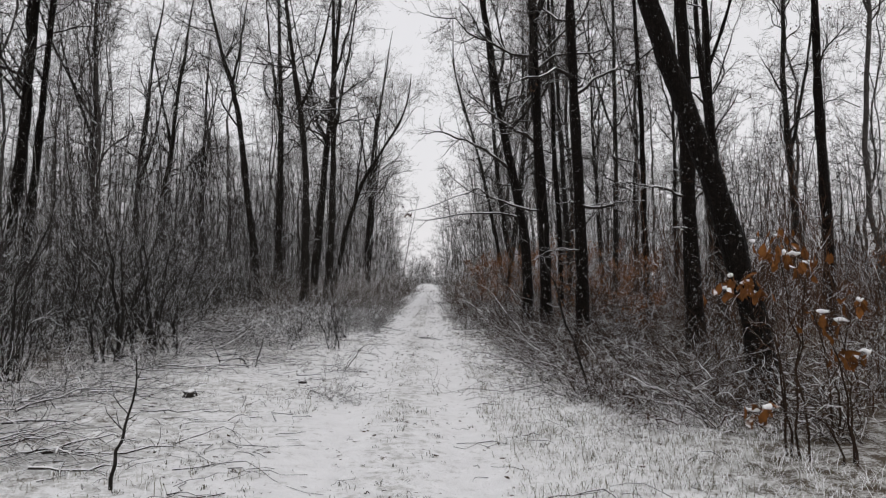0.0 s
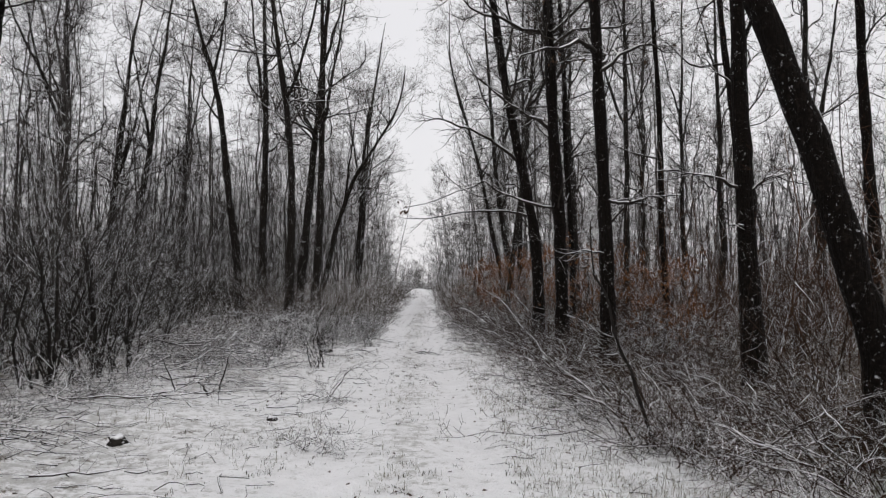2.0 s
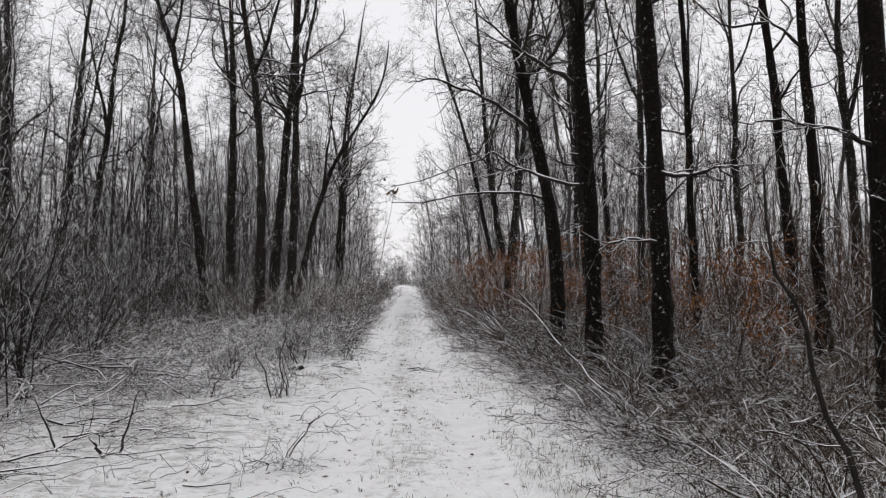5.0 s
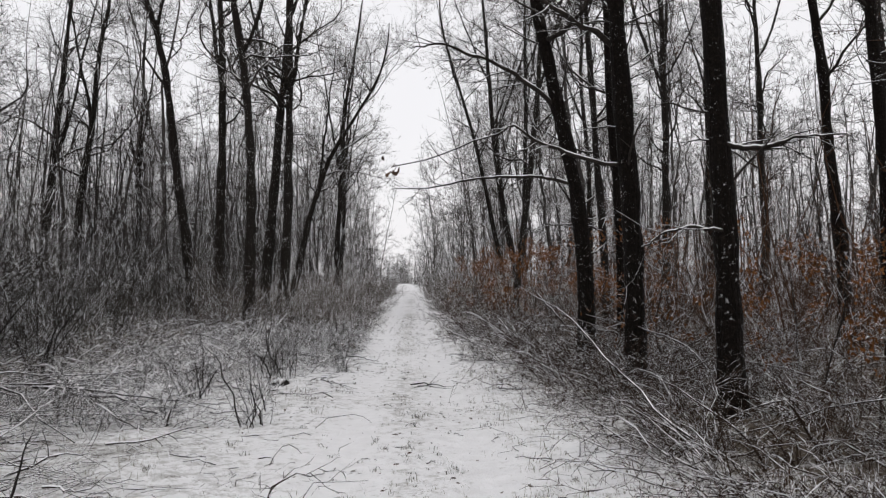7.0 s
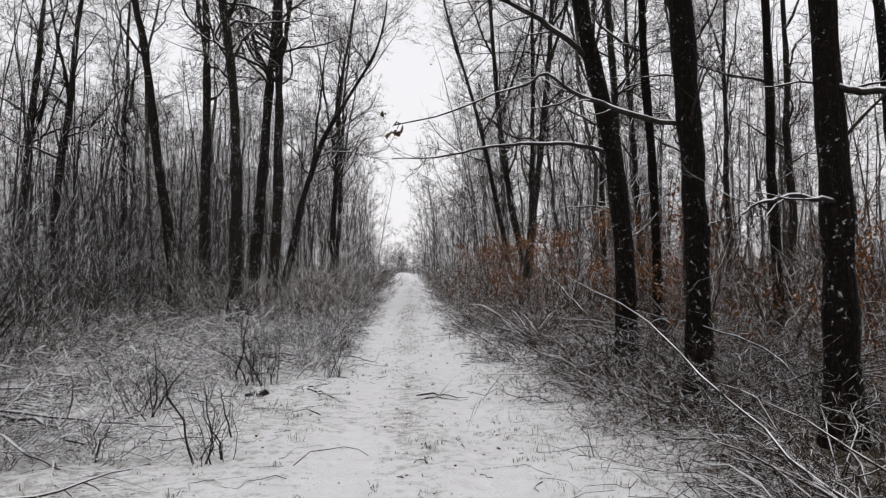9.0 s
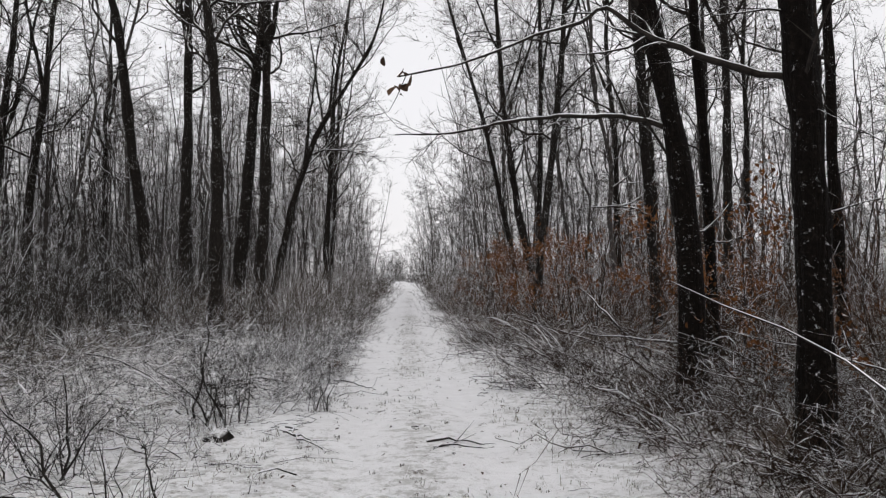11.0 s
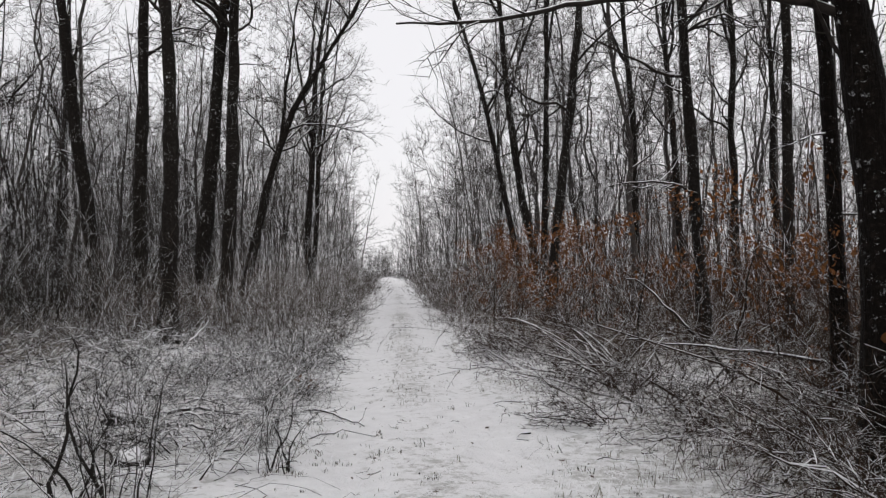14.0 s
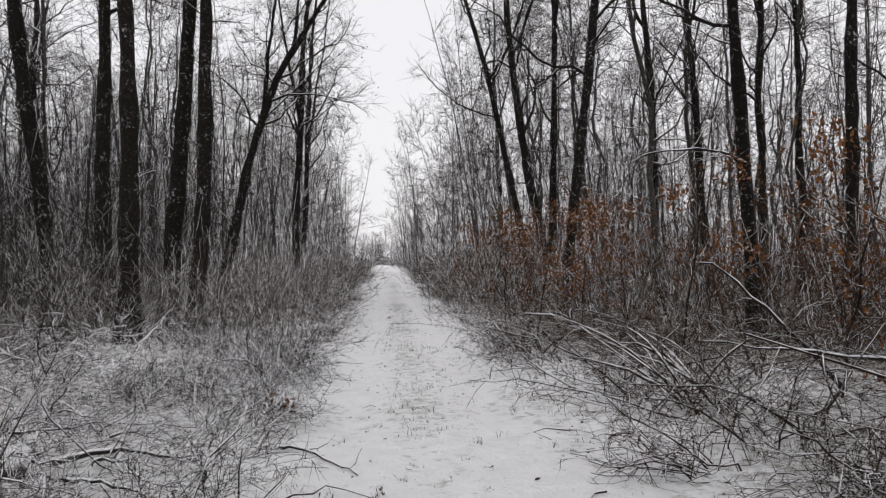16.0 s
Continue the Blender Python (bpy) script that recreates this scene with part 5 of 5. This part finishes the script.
def brush_pile(seed, x, y, rx, ry, n, length, high):
    """A heap of cut branches, lying across one another under snow."""
    rng = np.random.default_rng(seed)
    ob, fine = new("brush_pile"), []
    ob.location = (x, y, float(ground_z(x, y)))
    K = 7
    for i in range(int(n * 0.65)):
        a = rng.normal(0.15, 0.8)
        L = length * rng.uniform(0.4, 1.2)
        c = np.array([rng.normal(0, rx * 0.5), rng.normal(0, ry * 0.5)])
        z = high * rng.uniform(0, 1) * math.exp(-(c[0] / rx) ** 2 - (c[1] / ry) ** 2)
        u = np.linspace(-0.5, 0.5, K)
        P = np.stack([c[0] + np.cos(a) * L * u, c[1] + np.sin(a) * L * u, z + 0.04 + rng.uniform(-0.12, 0.12) * u * L + 0.05 * L * (0.25 - u * u)], -1)
        P += np.cumsum(rng.normal(0, 0.025, P.shape), axis=0)
        P[:, 2] = np.maximum(P[:, 2], ground_z(P[:, 0] + x, P[:, 1] + y) - ob.location[2] + 0.005)
        R = (0.005 + 0.012 * rng.uniform(0, 1) ** 2) * (1 - 0.6 * np.linspace(0, 1, K))
        b = sprout(rng, P[None], R[None], 6, (0.2, 1.0), 0.4, 0.6, 4, (0.4, 1.0), 0.0, 0.2, rmin=0.003)
        part("branch", make_mesh("branch", *tubes(P[None], R[None], 5), BRAMBLE), ob)
        fine.append(tubes(*b, 3))
    tagged(part("brush", make_mesh("brush", *merge(fine), BRAMBLE), ob), kind="stuff")
    return tagged(ob, "heap of cut branches lying under snow", "brush pile", "brush piles")


brush_pile(61, -5.3, 18.3, 1.6, 1.2, 60, 1.7, 0.55)
brush_pile(62, -4.2, 16.0, 1.0, 0.8, 34, 1.2, 0.3)
brush_pile(63, -4.3, 9.6, 1.2, 1.6, 36, 1.1, 0.25)
brush_pile(64, -4.2, 12.6, 1.2, 1.2, 30, 1.3, 0.3)
brush_pile(66, -3.5, 14.6, 0.6, 0.5, 20, 0.8, 0.18)
brush_pile(67, -3.4, 6.5, 0.8, 0.5, 30, 1.0, 0.22)
brush_pile(65, -3.4, 24.9, 0.9, 0.8, 30, 1.0, 0.25)
UPRIGHT = shrub(790, 1.15, 13, 0.55, STALK, 0.2, 4, "shrub", "small upright shrub of dark stems in the snow", 0.009)
scatter([UPRIGHT], [(0, pose(-2.8, 21.7, 0)), (0, pose(-2.35, 17.4, 0, 0, 0, 70) @ Matrix.Scale(0.75, 4)), (0, pose(-1.9, 22.6, 0, 0, 0, 200) @ Matrix.Scale(0.6, 4)), (0, pose(-3.6, 19.4, 0, 0, 0, 120) @ Matrix.Scale(0.9, 4)), (0, pose(-2.4, 28.6, 0, 0, 0, 260) @ Matrix.Scale(0.8, 4))])
RED = sapling(810, 0.28, 40, 0.075)
RED.matrix_basis = pose(-2.15, 26.2, 0)
tagged(RED, "small oak seedling with a tuft of rusty leaves")


# ---- grass through the snow, leaf litter and small twigs on it ----
def grass(seed, n, verge=False):
    rng = np.random.default_rng(seed)
    tufts = n // 9
    y = 1.5 + 43 * rng.uniform(0, 1, tufts) ** 1.4
    which = rng.random(tufts)
    off = np.where(which < 0.2, rng.normal(0, 0.22, tufts), np.where(which < 0.7, 0.8 + 2.0 * rng.uniform(0, 1, tufts) ** 0.8, -rng.uniform(0.9, 3.6, tufts)))
    if verge:
        y = 2.5 + 12 * rng.uniform(0, 1, tufts) ** 1.1
        off = rng.uniform(0.95, 3.6, tufts)
    x = path_x(y) + off
    keep = wave(x * 0.8 + 3, y * 0.8) + rng.normal(0, 0.3, tufts) > (-0.9 if verge else np.where(off > 0.8, -0.1, 0.25))
    x, y, off = x[keep], y[keep], off[keep]
    tufts = len(x)
    tx, ty = np.repeat(x, 9), np.repeat(y, 9)
    m = len(tx)
    tx, ty = tx + rng.normal(0, 0.05, m), ty + rng.normal(0, 0.05, m)
    h = rng.uniform(0.03, 0.13, m) * np.repeat(np.where(np.abs(off) < 0.7, 0.6, 1.0) * (0.45 + 1.3 * rng.uniform(0, 1, tufts) ** 2.2), 9)
    a = rng.uniform(0, 2 * np.pi, m)
    d = np.stack([np.cos(a), np.sin(a), np.zeros(m)], -1)
    w = np.stack([-np.sin(a), np.cos(a), np.zeros(m)], -1) * rng.uniform(0.0015, 0.0032, (m, 1))
    base = np.stack([tx, ty, ground_z(tx, ty) - 0.01], -1)
    bend = rng.uniform(0.3, 1.9, (m, 1)) * h[:, None]
    mid = base + np.array([0, 0, 0.6]) * h[:, None] + d * bend * 0.3
    tip = base + np.array([0, 0, 1.0]) * h[:, None] * (1.1 - 0.4 * rng.random((m, 1))) + d * bend
    V = np.stack([base - w, base + w, mid - w * 0.8, mid + w * 0.8, tip], 1).reshape(-1, 3)
    k = np.arange(m)[:, None] * 5
    me = make_mesh("dry_grass", V, (k + np.array([[0, 1, 3, 2]])), (k + np.array([[2, 3, 4]])), GRASS)
    tagged(new("frosted_grass" if verge else "dry_grass", me), "short frosted grass on the verge" if verge else "dry pale grass poking through thin snow", "grass", kind="stuff")


grass(51, 56000)
grass(53, 26000, True)


def tufts_on_track(seed, n):
    """Small dark tufts of wet grass that the snow on the track has not covered."""
    rng = np.random.default_rng(seed)
    y = 1.5 + 42 * rng.uniform(0, 1, n) ** 1.25
    off = rng.uniform(-2.3, 2.3, n)
    x = path_x(y) + off
    rut = np.exp(-((np.abs(off) - 0.62) / 0.28) ** 2)
    keep = wave(x * 1.3 + 5, y * 1.1) + rng.normal(0, 0.5, n) > -0.15 + 0.85 * rut
    x, y = x[keep], y[keep]
    m = rng.integers(4, 16, len(x))
    cx, cy, size = np.repeat(x, m), np.repeat(y, m), np.repeat(rng.uniform(0.5, 1.5, len(x)), m)
    m = len(cx)
    cx, cy = cx + rng.normal(0, 0.022, m) * size, cy + rng.normal(0, 0.03, m) * size
    h = rng.uniform(0.015, 0.06, m) * size
    a = rng.uniform(0, 2 * np.pi, m)
    d = np.stack([np.cos(a), np.sin(a), np.zeros(m)], -1)
    w = np.stack([-np.sin(a), np.cos(a), np.zeros(m)], -1) * rng.uniform(0.002, 0.0045, (m, 1))
    base = np.stack([cx, cy, ground_z(cx, cy) - 0.004], -1)
    bend = rng.uniform(0.3, 1.8, (m, 1)) * h[:, None]
    mid = base + np.array([0, 0, 0.7]) * h[:, None] + d * bend * 0.35
    tip = base + np.array([0, 0, 0.9]) * h[:, None] * rng.uniform(0.4, 1.1, (m, 1)) + d * bend
    V = np.stack([base - w, base + w, mid - w * 0.8, mid + w * 0.8, tip], 1).reshape(-1, 3)
    k = np.arange(m)[:, None] * 5
    me = make_mesh("wet_grass", V, (k + np.array([[0, 1, 3, 2]])), (k + np.array([[2, 3, 4]])), TUFT)
    tagged(new("wet_grass", me), "small dark tufts of wet grass in the trodden snow", "grass", kind="stuff")


tufts_on_track(54, 2900)


def litter(seed, n):
    rng = np.random.default_rng(seed)
    y = 4.5 + 32 * rng.uniform(0, 1, n) ** 1.4
    x = path_x(y) + rng.normal(0, 1.6, n)
    V, q, t = leaves_at(rng, np.stack([x, y, ground_z(x, y) + 0.010], -1), 0.05)
    V = V.reshape(n, 12, 3)
    c = V.mean(1, keepdims=True)
    V = c + (V - c) * np.array([1, 1, 0.45])
    tagged(new("leaf_litter", make_mesh("leaf_litter", V.reshape(-1, 3), q, t, LITTER, False)), "scattered dark dead leaves on the snow", "leaves", kind="stuff")
    m = 900
    y = 4.5 + 26 * rng.uniform(0, 1, m) ** 1.3
    side = rng.random(m)
    x = path_x(y) + np.where(side < 0.72, -rng.uniform(1.0, 5.2, m), np.where(side < 0.92, rng.uniform(0.9, 3, m), rng.normal(0, 0.5, m)))
    a = rng.uniform(0, 2 * np.pi, m)
    L = rng.uniform(0.12, 0.8, m) * np.where(np.abs(x - path_x(y)) < 0.9, 0.25, 0.9)
    K = 6
    P = np.zeros((m, K, 3))
    for k in range(K):
        P[:, k, 0] = x + np.cos(a) * L * k / 5
        P[:, k, 1] = y + np.sin(a) * L * k / 5
        a = a + rng.normal(0, 0.3, m)
    P[..., 2] = ground_z(P[..., 0], P[..., 1]) + rng.uniform(0.0, 0.02, (m, K)) + np.sin(np.linspace(0, np.pi, K)) * L[:, None] * (0.3 * rng.uniform(0, 1, (m, 1)) ** 3)
    R = (0.003 + 0.006 * rng.uniform(0, 1, (m, 1)) ** 2) * (1 - 0.6 * np.linspace(0, 1, K))
    tagged(new("twig_litter", make_mesh("twig_litter", *tubes(P, R, 4), STALK)), "thin fallen twigs strewn over the snow", "twigs", kind="stuff")


litter(52, 1300)
